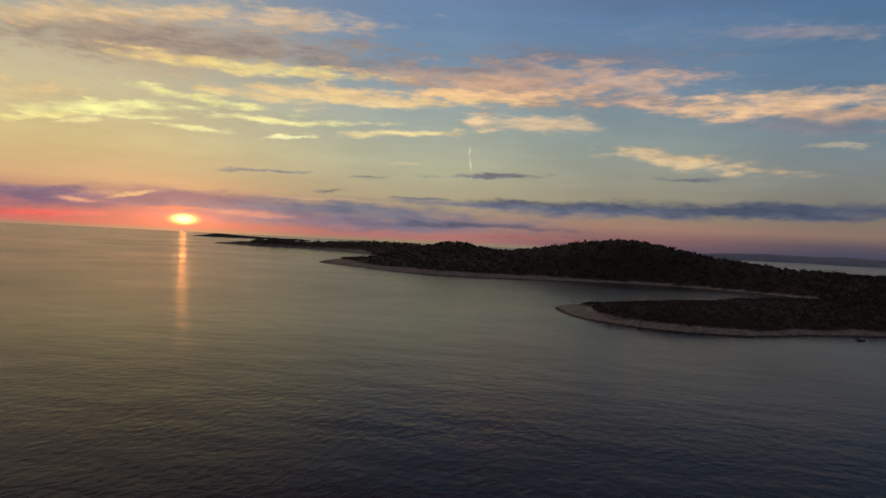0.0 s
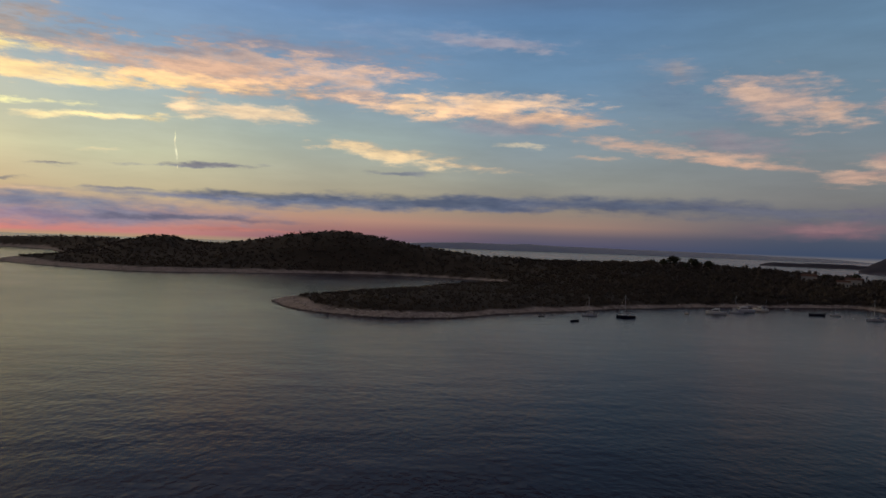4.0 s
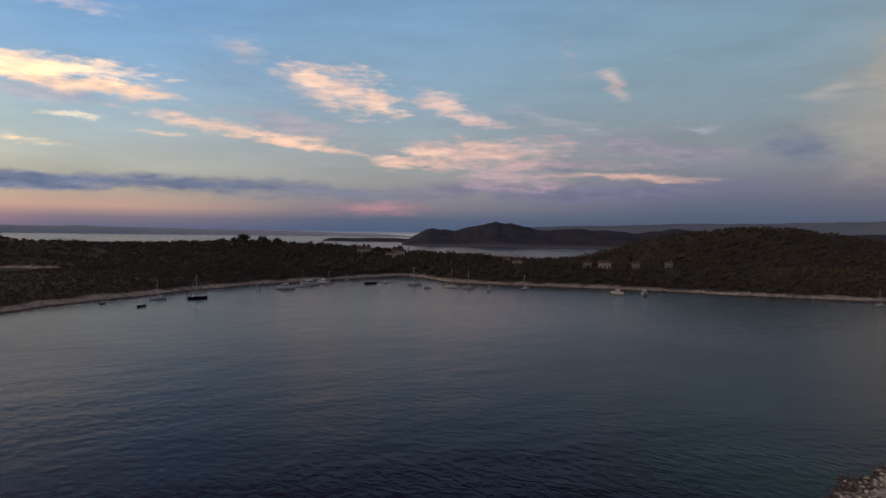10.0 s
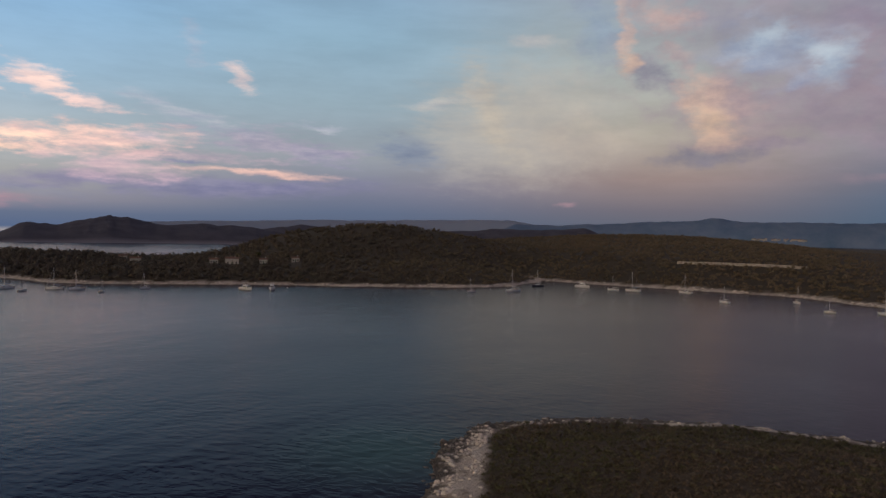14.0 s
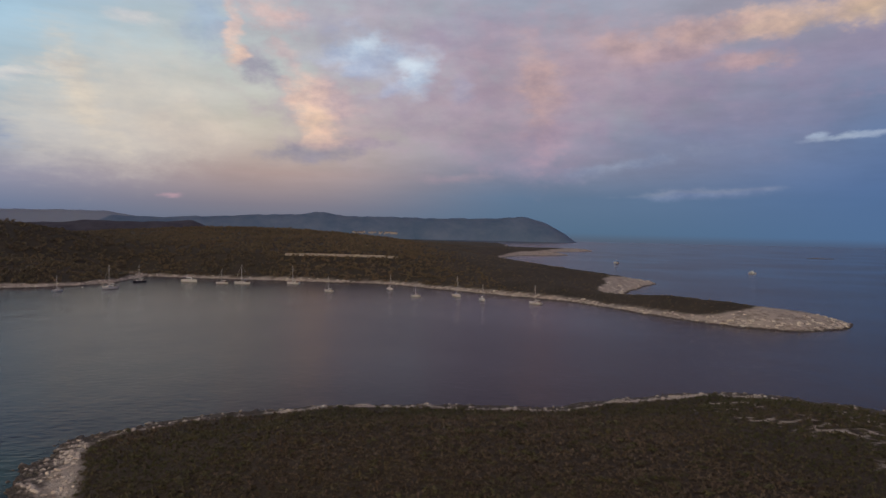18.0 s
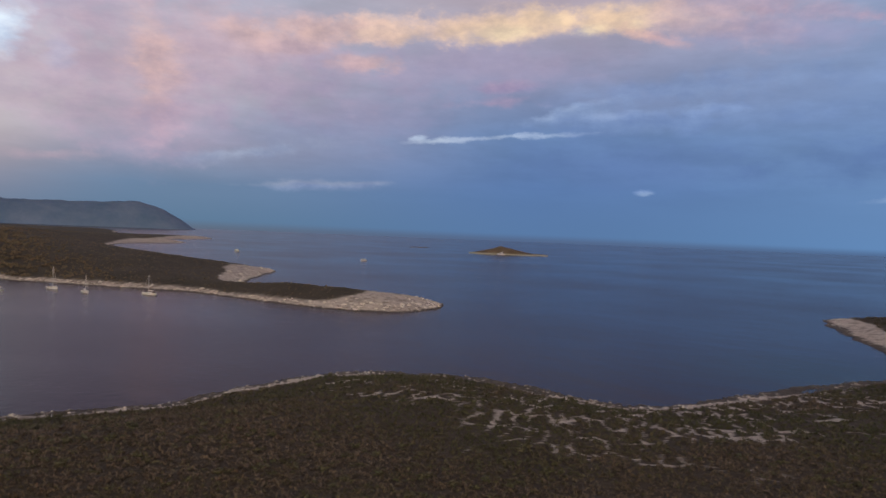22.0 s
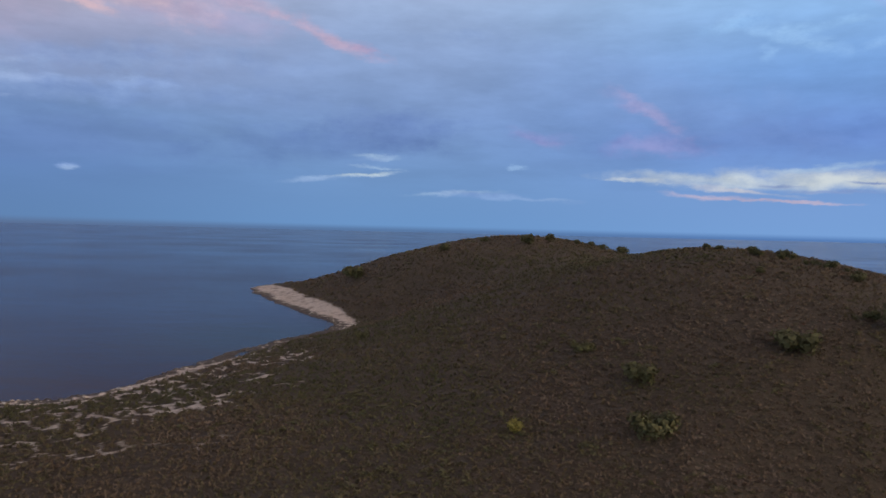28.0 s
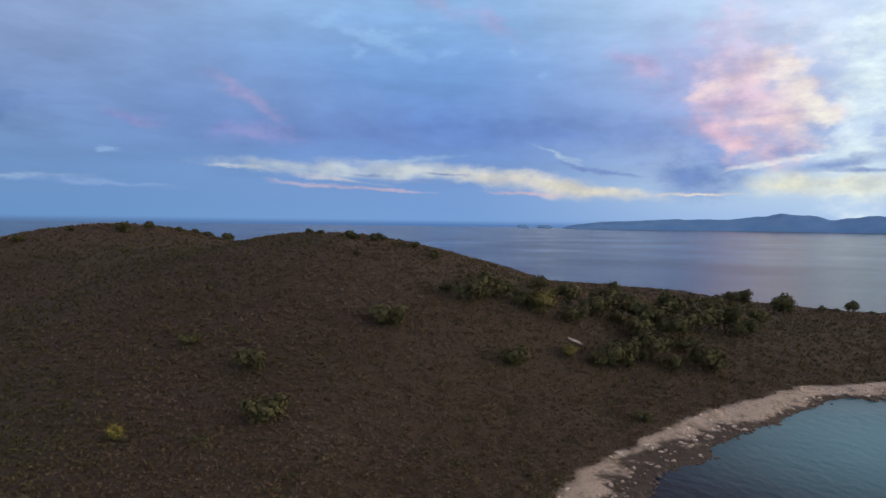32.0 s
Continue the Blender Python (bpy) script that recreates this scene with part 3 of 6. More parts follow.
cloud(-224.6, 6.86, 2.79, 0.73, -14, (222, 188, 206), 0.7, 1.57)
cloud(-225.8, 6.03, 1.41, 0.46, -10, (228, 196, 206), 0.7, 1.57)
cloud(-224.3, 10.17, 1.12, 0.41, 12, (242, 216, 216), 0.7, 1.57)
cloud(-220.0, 11.45, 1.93, 0.69, -27, (202, 182, 216), 0.6, 1.57)
cloud(-218.7, 12.54, 2.13, 0.46, -12, (190, 178, 218), 0.5, 1.57)
cloud(-199.1, 13.97, 3.46, 0.55, -21, (152, 192, 236), 0.65, 1.57)
cloud(-194.4, 15.44, 2.46, 0.46, 10, (142, 186, 236), 0.6, 1.57)
cloud(-200.9, 14.65, 1.83, 0.27, 11, (150, 192, 238), 0.5, 1.57)
cloud(-196.9, 13.26, 0.90, 0.37, 30, (150, 190, 236), 0.6, 1.57)
cloud(-203.9, 13.14, 1.01, 0.32, 8, (150, 190, 236), 0.6, 1.57)
cloud(-208.9, 13.44, 0.45, 0.27, -1, (160, 198, 240), 0.6, 1.57)
cloud(-211.3, 11.79, 0.54, 0.32, -1, (150, 188, 236), 0.5, 1.57)
cloud(-188.1, 9.35, 3.36, 0.37, -34, (172, 163, 204), 0.35, 1.57)
cloud(-207.2, 15.54, 2.10, 0.60, -34, (182, 167, 210), 0.4, 1.57)
cloud(-188.6, 6.63, 2.82, 0.60, 3, (140, 146, 200), 0.45, 1.57)
cloud(-180.5, 7.20, 2.17, 0.46, -7, (140, 148, 204), 0.4, 1.57)
cloud(-176.0, 2.56, 4.17, 0.27, -1, (126, 160, 210), 0.6, 1.57)
cloud(-180.9, 2.41, 1.64, 0.18, -0, (140, 172, 214), 0.6, 1.57)
cloud(-177.8, 4.96, 0.56, 0.18, 3, (152, 186, 226), 0.7, 1.57)
cloud(46.6, 1.63, 6.08, 0.50, 2, (128, 100, 118), 0.8, -0.90)
cloud(38.6, 2.35, 4.05, 0.37, 3, (120, 98, 112), 0.8, -0.90)
cloud(42.4, 2.25, 1.53, 0.23, 11, (255, 196, 130), 0.8, -0.90)
cloud(45.5, 1.62, 1.46, 0.18, 1, (240, 170, 120), 0.6, -0.90)
cloud(38.9, 1.30, 2.01, 0.18, 4, (255, 125, 75), 0.6, -0.90)
cloud(48.6, 0.53, 3.09, 0.23, 1, (225, 92, 85), 0.7, -0.90)
cloud(28.8, 2.71, 5.33, 0.18, 0, (190, 160, 130), 0.6, -0.90)
cloud(19.8, 3.21, 2.75, 0.14, 1, (105, 105, 118), 0.7, -0.90)
cloud(14.4, 5.38, 3.19, 0.18, 1, (105, 103, 110), 0.8, -0.90)
cloud(24.9, 4.71, 1.36, 0.14, 5, (120, 112, 110), 0.7, -0.90)
cloud(28.0, 3.39, 1.34, 0.14, 5, (120, 112, 108), 0.7, -0.90)
# a short bright contrail
cloud(16.72, 7.0, 0.06, 0.5, -2, (255, 236, 190), 0.9, -0.5, 0.1, True)
cloud(16.62, 6.2, 0.07, 0.45, 9, (255, 240, 200), 0.95, -0.5, 0.1, True)
cloud(16.5, 5.0, 0.05, 0.12, 0, (255, 225, 180), 0.6, -0.5, 0.1, True)
close_bank()
flecks, _ = sky_noise(0.14, 0.42, 7.0, 0.6, 21.0)
sky = mottled(wmath("MULTIPLY", wrange(el, 2.0, 8.0, 0.0, 1.0), wrange(az, -60.0, -100.0, 0.3, 1.0)), flecks, 0.93, 1.08)

# the sun in the haze over the sea, and the glow round it
def glow(w, h, colour, strength, power):
    global sky
    place = wnode("ShaderNodeMapping", vector_type="TEXTURE")
    place.inputs["Location"].default_value = (-SUN_AZ, SUN_EL, 0)
    place.inputs["Scale"].default_value = (w, h, 1)
    WT.links.new(flat.outputs[0], place.inputs["Vector"])
    size = wnode("ShaderNodeVectorMath", operation="LENGTH")
    WT.links.new(place.outputs[0], size.inputs[0])
    amount = wmath("MULTIPLY", wmath("POWER", wrange(size.outputs["Value"], 0, 1, 1, 0), power), strength)
    add = wnode("ShaderNodeMix", data_type="RGBA", blend_type="ADD")
    WT.links.new(amount, add.inputs[0])
    add.clamp_factor = False
    WT.links.new(sky, add.inputs[6])
    add.inputs[7].default_value = lin(colour)
    sky = add.outputs[2]


glow(16, 6.0, (255, 160, 70), 0.6, 2.0)
glow(6, 1.4, (255, 105, 45), 0.7, 2.0)
glow(2.0, 0.7, (255, 120, 35), 1.6, 1.6)
glow(1.5, 0.6, (255, 190, 65), 3.4, 1.0)
glow(0.95, 0.4, (255, 235, 160), 2.6, 0.6)

# overhead, out of view, an added dark tone covers most of the clear evening sky
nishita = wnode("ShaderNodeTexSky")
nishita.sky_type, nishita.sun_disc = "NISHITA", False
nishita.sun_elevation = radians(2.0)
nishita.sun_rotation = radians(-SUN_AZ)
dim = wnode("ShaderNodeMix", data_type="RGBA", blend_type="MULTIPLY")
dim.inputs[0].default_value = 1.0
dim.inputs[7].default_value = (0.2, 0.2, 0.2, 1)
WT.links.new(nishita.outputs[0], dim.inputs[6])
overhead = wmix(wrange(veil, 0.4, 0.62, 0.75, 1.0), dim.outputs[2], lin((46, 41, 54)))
# unseen sky added to steer reflections: dark blue over bay, warm sunset, grey east
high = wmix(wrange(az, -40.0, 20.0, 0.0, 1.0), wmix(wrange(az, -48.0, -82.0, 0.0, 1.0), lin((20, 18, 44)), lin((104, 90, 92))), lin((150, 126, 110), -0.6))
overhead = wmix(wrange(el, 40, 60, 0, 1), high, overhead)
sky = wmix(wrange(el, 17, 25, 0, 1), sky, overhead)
back = wnode("ShaderNodeBackground")
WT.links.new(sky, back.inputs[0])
back.inputs[1].default_value = 1.0
out = wnode("ShaderNodeOutputWorld")
WT.links.new(back.outputs[0], out.inputs[0])

sun = new("sun", bpy.data.lights.new("sun", "SUN"))
sun.data.energy, sun.data.angle, sun.data.color = 0.0032, radians(0.5), (1.0, 0.27, 0.06)
sun.matrix_world = look(
    (-math.sin(radians(SUN_AZ)) * 900, math.cos(radians(SUN_AZ)) * 900, 900 * math.tan(radians(1.2))), (0, 0, 0))


# ---- materials ----
def material(name, rough=0.9, metal=0.0):
    m = bpy.data.materials.new(name)
    m.use_nodes = True
    b = m.node_tree.nodes["Principled BSDF"]
    b.inputs["Roughness"].default_value = rough
    b.inputs["Metallic"].default_value = metal
    return m, m.node_tree, b


def node(tree, kind, **settings):
    return configured(tree.nodes.new(kind), **settings)


def noise_of(tree, scale, detail=5, rough=0.6, stretch=None):
    where = node(tree, "ShaderNodeNewGeometry").outputs["Position"]
    if stretch:
        s = node(tree, "ShaderNodeVectorMath", operation="MULTIPLY")
        s.inputs[1].default_value = stretch
        tree.links.new(where, s.inputs[0])
        where = s.outputs[0]
    n = node(tree, "ShaderNodeTexNoise")
    tree.links.new(where, n.inputs["Vector"])
    n.inputs["Scale"].default_value, n.inputs["Detail"].default_value, n.inputs["Roughness"].default_value = scale, detail, rough
    return n.outputs["Fac"]


def ramp_of(tree, value, *stops):
    r = node(tree, "ShaderNodeValToRGB")
    tree.links.new(value, r.inputs[0])
    for i, (at, colour) in enumerate(stops):
        e = r.color_ramp.elements[i] if i < 2 else r.color_ramp.elements.new(1.0)
        e.position, e.color = at, (*colour, 1)
    return r.outputs[0]


def mix_of(tree, factor, a, b, how="MIX"):
    n = node(tree, "ShaderNodeMix", data_type="RGBA", blend_type=how)
    for socket, v in ((n.inputs[0], factor), (n.inputs[6], a), (n.inputs[7], b)):
        if isinstance(v, (int, float)):
            socket.default_value = v
        elif isinstance(v, tuple):
            socket.default_value = (*v, 1)
        else:
            tree.links.new(v, socket)
    return n.outputs[2]


def bump_of(tree, b, height, strength, distance):
    n = node(tree, "ShaderNodeBump")
    n.inputs["Strength"].default_value, n.inputs["Distance"].default_value = strength, distance
    tree.links.new(height, n.inputs["Height"])
    tree.links.new(n.outputs[0], b.inputs["Normal"])


def attribute(tree, name):
    return node(tree, "ShaderNodeAttribute", attribute_name=name).outputs["Fac"]


def plain(name, colour, rough=0.6, metal=0.0, vary=0.12, scale=3.0, bump=0.0):
    """A painted, sawn or cast surface with slight wear."""
    m, tree, b = material(name, rough, metal)
    dark = tuple(c * (1 - vary * 2) for c in colour)
    lite = tuple(min(1, c * (1 + vary)) for c in colour)
    tree.links.new(ramp_of(tree, noise_of(tree, scale), (0.3, dark), (0.7, lite)), b.inputs["Base Color"])
    if bump:
        bump_of(tree, b, noise_of(tree, scale * 6), bump, 0.02)
    return m


def wet_line(tree):
    """The dark weed-grown band just above the water."""
    z = node(tree, "ShaderNodeSeparateXYZ")
    tree.links.new(node(tree, "ShaderNodeNewGeometry").outputs["Position"], z.inputs[0])
    uneven = node(tree, "ShaderNodeMath", operation="MULTIPLY_ADD")
    tree.links.new(noise_of(tree, 0.35, 3), uneven.inputs[0])
    uneven.inputs[1].default_value = -0.9
    tree.links.new(z.outputs[2], uneven.inputs[2])
    wet = node(tree, "ShaderNodeMapRange", interpolation_type="SMOOTHSTEP")
    tree.links.new(uneven.outputs[0], wet.inputs[0])
    for i, v in enumerate((-0.2, 0.15, 0.85, 0.0)):
        wet.inputs[i + 1].default_value = v
    return wet.outputs[0]


def ground_material(name, soils, rock, soil_scale):
    """Soil under scrub, with bare limestone where the attribute 'rock' says so and a dark wet line at the water."""
    m, tree, b = material(name, 0.95)
    soil = ramp_of(tree, noise_of(tree, soil_scale, 8, 0.7), (0.25, soils[0]), (0.5, soils[1]), (0.75, soils[2]))
    stone = ramp_of(tree, noise_of(tree, soil_scale * 2.2, 8, 0.75), (0.3, tuple(c * 0.45 for c in rock)), (0.48, rock), (0.75, tuple(c * 1.25 for c in rock)))
    worn = ramp_of(tree, noise_of(tree, 0.28, 6, 0.7), (0.36, (0.5, 0.47, 0.43)), (0.5, (1.0, 1.0, 1.0)))
    stone = mix_of(tree, 1.0, stone, worn, "MULTIPLY")
    col = mix_of(tree, attribute(tree, "rock"), soil, stone)
    wet = wet_line(tree)
    tree.links.new(mix_of(tree, wet, col, (0.03, 0.027, 0.022)), b.inputs["Base Color"])
    bump_of(tree, b, noise_of(tree, soil_scale * 3, 8, 0.75), 1.0, 0.6)
    return m


heath_ground = ground_material("heath_ground", ((0.042, 0.038, 0.025), (0.08, 0.066, 0.047), (0.13, 0.104, 0.08)), (0.72, 0.67, 0.6), 1.1)
wood_ground = ground_material("wood_ground", ((0.03, 0.028, 0.018), (0.05, 0.044, 0.03), (0.075, 0.063, 0.044)), (0.54, 0.495, 0.44), 0.05)


def leaf_material(name, tones, spread=0.24):
    """Leaves: 'tone' picks the plant's colour, each leaf differs a little."""
    m, tree, b = material(name, 0.75)
    isle = node(tree, "ShaderNodeNewGeometry").outputs["Random Per Island"]
    tone = ramp_of(tree, attribute(tree, "tone"), *tones)
    shade = ramp_of(tree, isle, (0.0, (1 - spread,) * 3), (1.0, (1 + spread * 0.8,) * 3))
    tree.links.new(mix_of(tree, 1.0, tone, shade, "MULTIPLY"), b.inputs["Base Color"])
    b.inputs["Specular IOR Level"].default_value = 0.2
    return m


heath_leaf = leaf_material("heath_leaf", ((0.0, (0.094, 0.1, 0.05)), (0.3, (0.128, 0.118, 0.068)), (0.55, (0.15, 0.12, 0.086)), (0.8, (0.175, 0.138, 0.106)), (1.0, (0.2, 0.162, 0.13))))
wood_leaf = leaf_material("wood_leaf", ((0.0, (0.094, 0.083, 0.068)), (0.4, (0.125, 0.106, 0.076)), (0.7, (0.165, 0.135, 0.09)), (1.0, (0.185, 0.148, 0.104))), 0.1)
bush_leaf = leaf_material("bush_leaf", ((0.0, (0.075, 0.083, 0.042)), (0.5, (0.105, 0.11, 0.056)), (1.0, (0.22, 0.21, 0.065))))

bark = plain("bark", (0.09, 0.065, 0.045), 0.9, vary=0.3, scale=4, bump=0.5)
limestone, tree, b = material("limestone", 0.9)
pale = ramp_of(tree, noise_of(tree, 1.5, 7, 0.7), (0.3, (0.46, 0.42, 0.37)), (0.5, (0.7, 0.65, 0.58)), (0.72, (0.8, 0.76, 0.7)))
tree.links.new(mix_of(tree, wet_line(tree), pale, (0.03, 0.027, 0.022)), b.inputs["Base Color"])
bump_of(tree, b, noise_of(tree, 9, 6, 0.7), 0.6, 0.05)
gelcoat = plain("white_gelcoat", (0.78, 0.78, 0.76), 0.3, vary=0.05)
navy = plain("dark_hull_paint", (0.02, 0.025, 0.04), 0.3, vary=0.2)
teak = plain("teak_deck", (0.3, 0.2, 0.12), 0.7, vary=0.2, scale=6)
alloy = plain("mast_alloy", (0.62, 0.62, 0.62), 0.35, 0.6, vary=0.06)
canvas = plain("canvas_cover", (0.10, 0.14, 0.24), 0.85, vary=0.15)
sailcloth = plain("sailcloth", (0.66, 0.64, 0.58), 0.8, vary=0.1)
smoked = plain("smoked_window", (0.015, 0.018, 0.02), 0.08, vary=0.05)
rubber = plain("dark_rubber", (0.03, 0.03, 0.03), 0.6)
plaster = plain("pale_plaster", (0.5, 0.47, 0.42), 0.85, vary=0.12, scale=1.2)
roof_tile = plain("clay_roof", (0.2, 0.125, 0.095), 0.85, vary=0.25, scale=2.0, bump=0.4)
shutter = plain("shutter_paint", (0.06, 0.10, 0.07), 0.6)
dry_stone = plain("dry_stone", (0.5, 0.46, 0.4), 0.9, vary=0.3, scale=0.8, bump=0.5)


def hill_material(name, low, high, scale):
    m, tree, b = material(name, 1.0)
    col = ramp_of(tree, noise_of(tree, scale, 8, 0.65), (0.3, low), (0.7, high))
    tree.links.new(mix_of(tree, attribute(tree, "rock"), col, tuple(min(0.5, c * 2 + 0.12) for c in high)), b.inputs["Base Color"])
    b.inputs["Specular IOR Level"].default_value = 0.05
    bump_of(tree, b, noise_of(tree, scale * 3, 6, 0.7), 0.6, 6.0)
    return m


# haze is painted into these five base colours, paler and bluer far off
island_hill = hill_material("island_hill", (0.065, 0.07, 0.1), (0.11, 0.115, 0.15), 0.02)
hazed_range = hill_material("hazed_range", (0.10, 0.175, 0.29), (0.18, 0.25, 0.38), 0.007)
hazed_plateau = hill_material("hazed_plateau", (0.24, 0.30, 0.42), (0.27, 0.33, 0.44), 0.003)
hazed_island = hill_material("hazed_island", (0.15, 0.38, 0.78), (0.24, 0.48, 0.84), 0.008)
hazed_coast = hill_material("hazed_coast", (0.62, 0.72, 0.84), (0.7, 0.79, 0.88), 0.004)
islet_hill = hill_material("islet_hill", (0.13, 0.105, 0.07), (0.24, 0.19, 0.13), 0.06)

# sea: dark water under a skin of ripples, paler over the shallow cove
sea, tree, b = material("sea_water", 0.10)
b.inputs["IOR"].default_value = 1.115
b.inputs["Specular Tint"].default_value = (1.0, 0.94, 0.99, 1)
deep = (0.013, 0.008, 0.034)
where = node(tree, "ShaderNodeNewGeometry").outputs["Position"]
col = deep
for spot, reach, tint in (((-118, -74, 0), 60, (0.1, 0.33, 0.42)), ((105, 52, 0), 26, (0.02, 0.06, 0.06)), ((82, -215, 0), 60, (0.012, 0.035, 0.05))):
    away = node(tree, "ShaderNodeVectorMath", operation="DISTANCE")
    tree.links.new(where, away.inputs[0])
    away.inputs[1].default_value = spot
    near = node(tree, "ShaderNodeMapRange", interpolation_type="SMOOTHSTEP")
    tree.links.new(away.outputs["Value"], near.inputs[0])
    for i, v in enumerate((0, reach, 1, 0)):
        near.inputs[i + 1].default_value = v
    col = mix_of(tree, near.outputs[0], col, tint)
tree.links.new(col, b.inputs["Base Color"])
ripple = noise_of(tree, 0.55, 3, 0.55, (1, 0.6, 1))
swell = noise_of(tree, 0.07, 3, 0.5, (0.6, 1, 1))
calm = noise_of(tree, 0.006, 3, 0.6)
rough = node(tree, "ShaderNodeMapRange")
tree.links.new(calm, rough.inputs[0])
for i, v in enumerate((0.35, 0.65, 0.13, 0.21)):
    rough.inputs[i + 1].default_value = v
tree.links.new(rough.outputs[0], b.inputs["Roughness"])
one = node(tree, "ShaderNodeBump")
one.inputs["Strength"].default_value, one.inputs["Distance"].default_value = 0.5, 0.26
tree.links.new(ripple, one.inputs["Height"])
two = node(tree, "ShaderNodeBump")
two.inputs["Strength"].default_value, two.inputs["Distance"].default_value = 0.45, 0.65
tree.links.new(swell, two.inputs["Height"])
tree.links.new(one.outputs[0], two.inputs["Normal"])
tree.links.new(two.outputs[0], b.inputs["Normal"])


# ---- ground: tools ----
RNG = np.random.default_rng(7)
TABLE = RNG.random((256, 256))


def value_noise(x, y):
    xi, yi = np.floor(x).astype(int), np.floor(y).astype(int)
    u, v = x - xi, y - yi
    u, v = u * u * (3 - 2 * u), v * v * (3 - 2 * v)
    a, b2 = TABLE[xi & 255, yi & 255], TABLE[(xi + 1) & 255, yi & 255]
    c, d = TABLE[xi & 255, (yi + 1) & 255], TABLE[(xi + 1) & 255, (yi + 1) & 255]
    return (a * (1 - u) + b2 * u) * (1 - v) + (c * (1 - u) + d * u) * v


def fbm(x, y, octaves=4):
    """Layered noise, -1 to 1."""
    total, size, norm = 0, 1.0, 0
    for i in range(octaves):
        total = total + size * (value_noise(x * 2 ** i + 17.3 * i, y * 2 ** i + 5.1 * i) * 2 - 1)
        norm += size
        size *= 0.5
    return total / norm


def smooth(a, b2, x):
    t = np.clip((x - a) / (b2 - a), 0, 1)
    return t * t * (3 - 2 * t)


def rounded(points, times=4):
    """A closed smooth line through the points."""
    p = np.array(points, float)
    before, after, last = np.roll(p, 1, 0), np.roll(p, -1, 0), np.roll(p, -2, 0)
    steps = []
    for k in range(times):
        t = k / times
        steps.append(p + 0.5 * t * (after - before) + t * t * (before - 2.5 * p + 2 * after - 0.5 * last) + t ** 3 * (1.5 * (p - after) + 0.5 * (last - before)))
    return np.stack(steps, 1).reshape(-1, 2)


def inland(shore, x, y):
    """Distance from the shoreline, positive on land."""
    best = np.full(x.shape, 1e18)
    inside = np.zeros(x.shape, bool)
    q = np.roll(shore, -1, 0)
    for (ax, ay), (bx, by) in zip(shore, q):
        dx, dy = bx - ax, by - ay
        t = np.clip(((x - ax) * dx + (y - ay) * dy) / (dx * dx + dy * dy + 1e-9), 0, 1)
        best = np.minimum(best, (x - ax - t * dx) ** 2 + (y - ay - t * dy) ** 2)
        if dy != 0:
            inside ^= ((ay > y) != (by > y)) & (x < ax + (y - ay) / dy * dx)
    return np.where(inside, 1, -1) * np.sqrt(best)


def polar(az_deg, r):
    """Place on the map by bearing and distance from the origin."""
    a = radians(az_deg)
    return -math.sin(a) * r, math.cos(a) * r


def sheet(name, x, y, z, keep, mat, rock=None):
    """A surface from a grid of heights; faces outside keep are left away."""
    n, m = x.shape
    idx = np.arange(n * m).reshape(n, m)
    quads = np.stack([idx[:-1, :-1], idx[1:, :-1], idx[1:, 1:], idx[:-1, 1:]], -1).reshape(-1, 4)
    k = keep.ravel()
    quads = quads[k[quads].any(1)]
    used = np.unique(quads)
    remap = np.zeros(n * m, int)
    remap[used] = np.arange(len(used))
    quads = remap[quads]
    co = np.stack([x.ravel(), y.ravel(), z.ravel()], -1)[used]
    me = mesh_from(name, co, quads)
    if rock is not None:
        at = me.attributes.new("rock", "FLOAT", "POINT")
        at.data.foreach_set("value", rock.ravel()[used].astype(np.float32))
    me.materials.append(mat)
    me.polygons.foreach_set("use_smooth", np.ones(len(me.polygons), bool))
    # upward faces
    ob = new(name, me)
    if len(me.polygons) and me.polygons[len(me.polygons) // 2].normal.z < 0:
        me.flip_normals()
    return ob


def mesh_from(name, co, faces):
    """A mesh from arrays of places and faces of one size."""
    me = bpy.data.meshes.new(name)
    f = np.asarray(faces)
    me.vertices.add(len(co))
    me.vertices.foreach_set("co", np.asarray(co, np.float32).ravel())
    me.loops.add(f.size)
    me.loops.foreach_set("vertex_index", f.ravel().astype(np.int32))
    me.polygons.add(len(f))
    me.polygons.foreach_set("loop_start", np.arange(0, f.size, f.shape[1], dtype=np.int32))
    me.update(calc_edges=True)
    return me


# ---- the near island, under and beside the camera ----
NEAR_SHORE = rounded((
    (90, 39), (101, 43), (115, 46), (129, 39), (140, 26), (145, 6), (146, -20), (143, -43), (149, -64), (154, -88), (148, -105), (130, -120),
    (112, -125), (98, -128), (90, -136), (87, -156), (84, -184), (78, -212), (70, -246), (84, -262), (108, -296), (158, -374), (140, -405), (80, -430),
    (-20, -440), (-130, -430), (-200, -385), (-240, -320), (-255, -260), (-278, -198), (-335, -178), (-350, -130), (-280, -108), (-220, -102), (-150, -97), (-130, -100), (-103, -91),
    (-80, -83), (-63, -75), (-40, -58), (-8, -30), (30, 2), (62, 26)), 3)


def bumps(x, y, hills):
    total = 0
    for cx, cy, h, sx, sy, turn in hills:
        a = radians(turn)
        u = (x - cx) * math.cos(a) + (y - cy) * math.sin(a)
        v = -(x - cx) * math.sin(a) + (y - cy) * math.cos(a)
        total = total + h * np.exp(-0.5 * ((u / sx) ** 2 + (v / sy) ** 2))
    return total


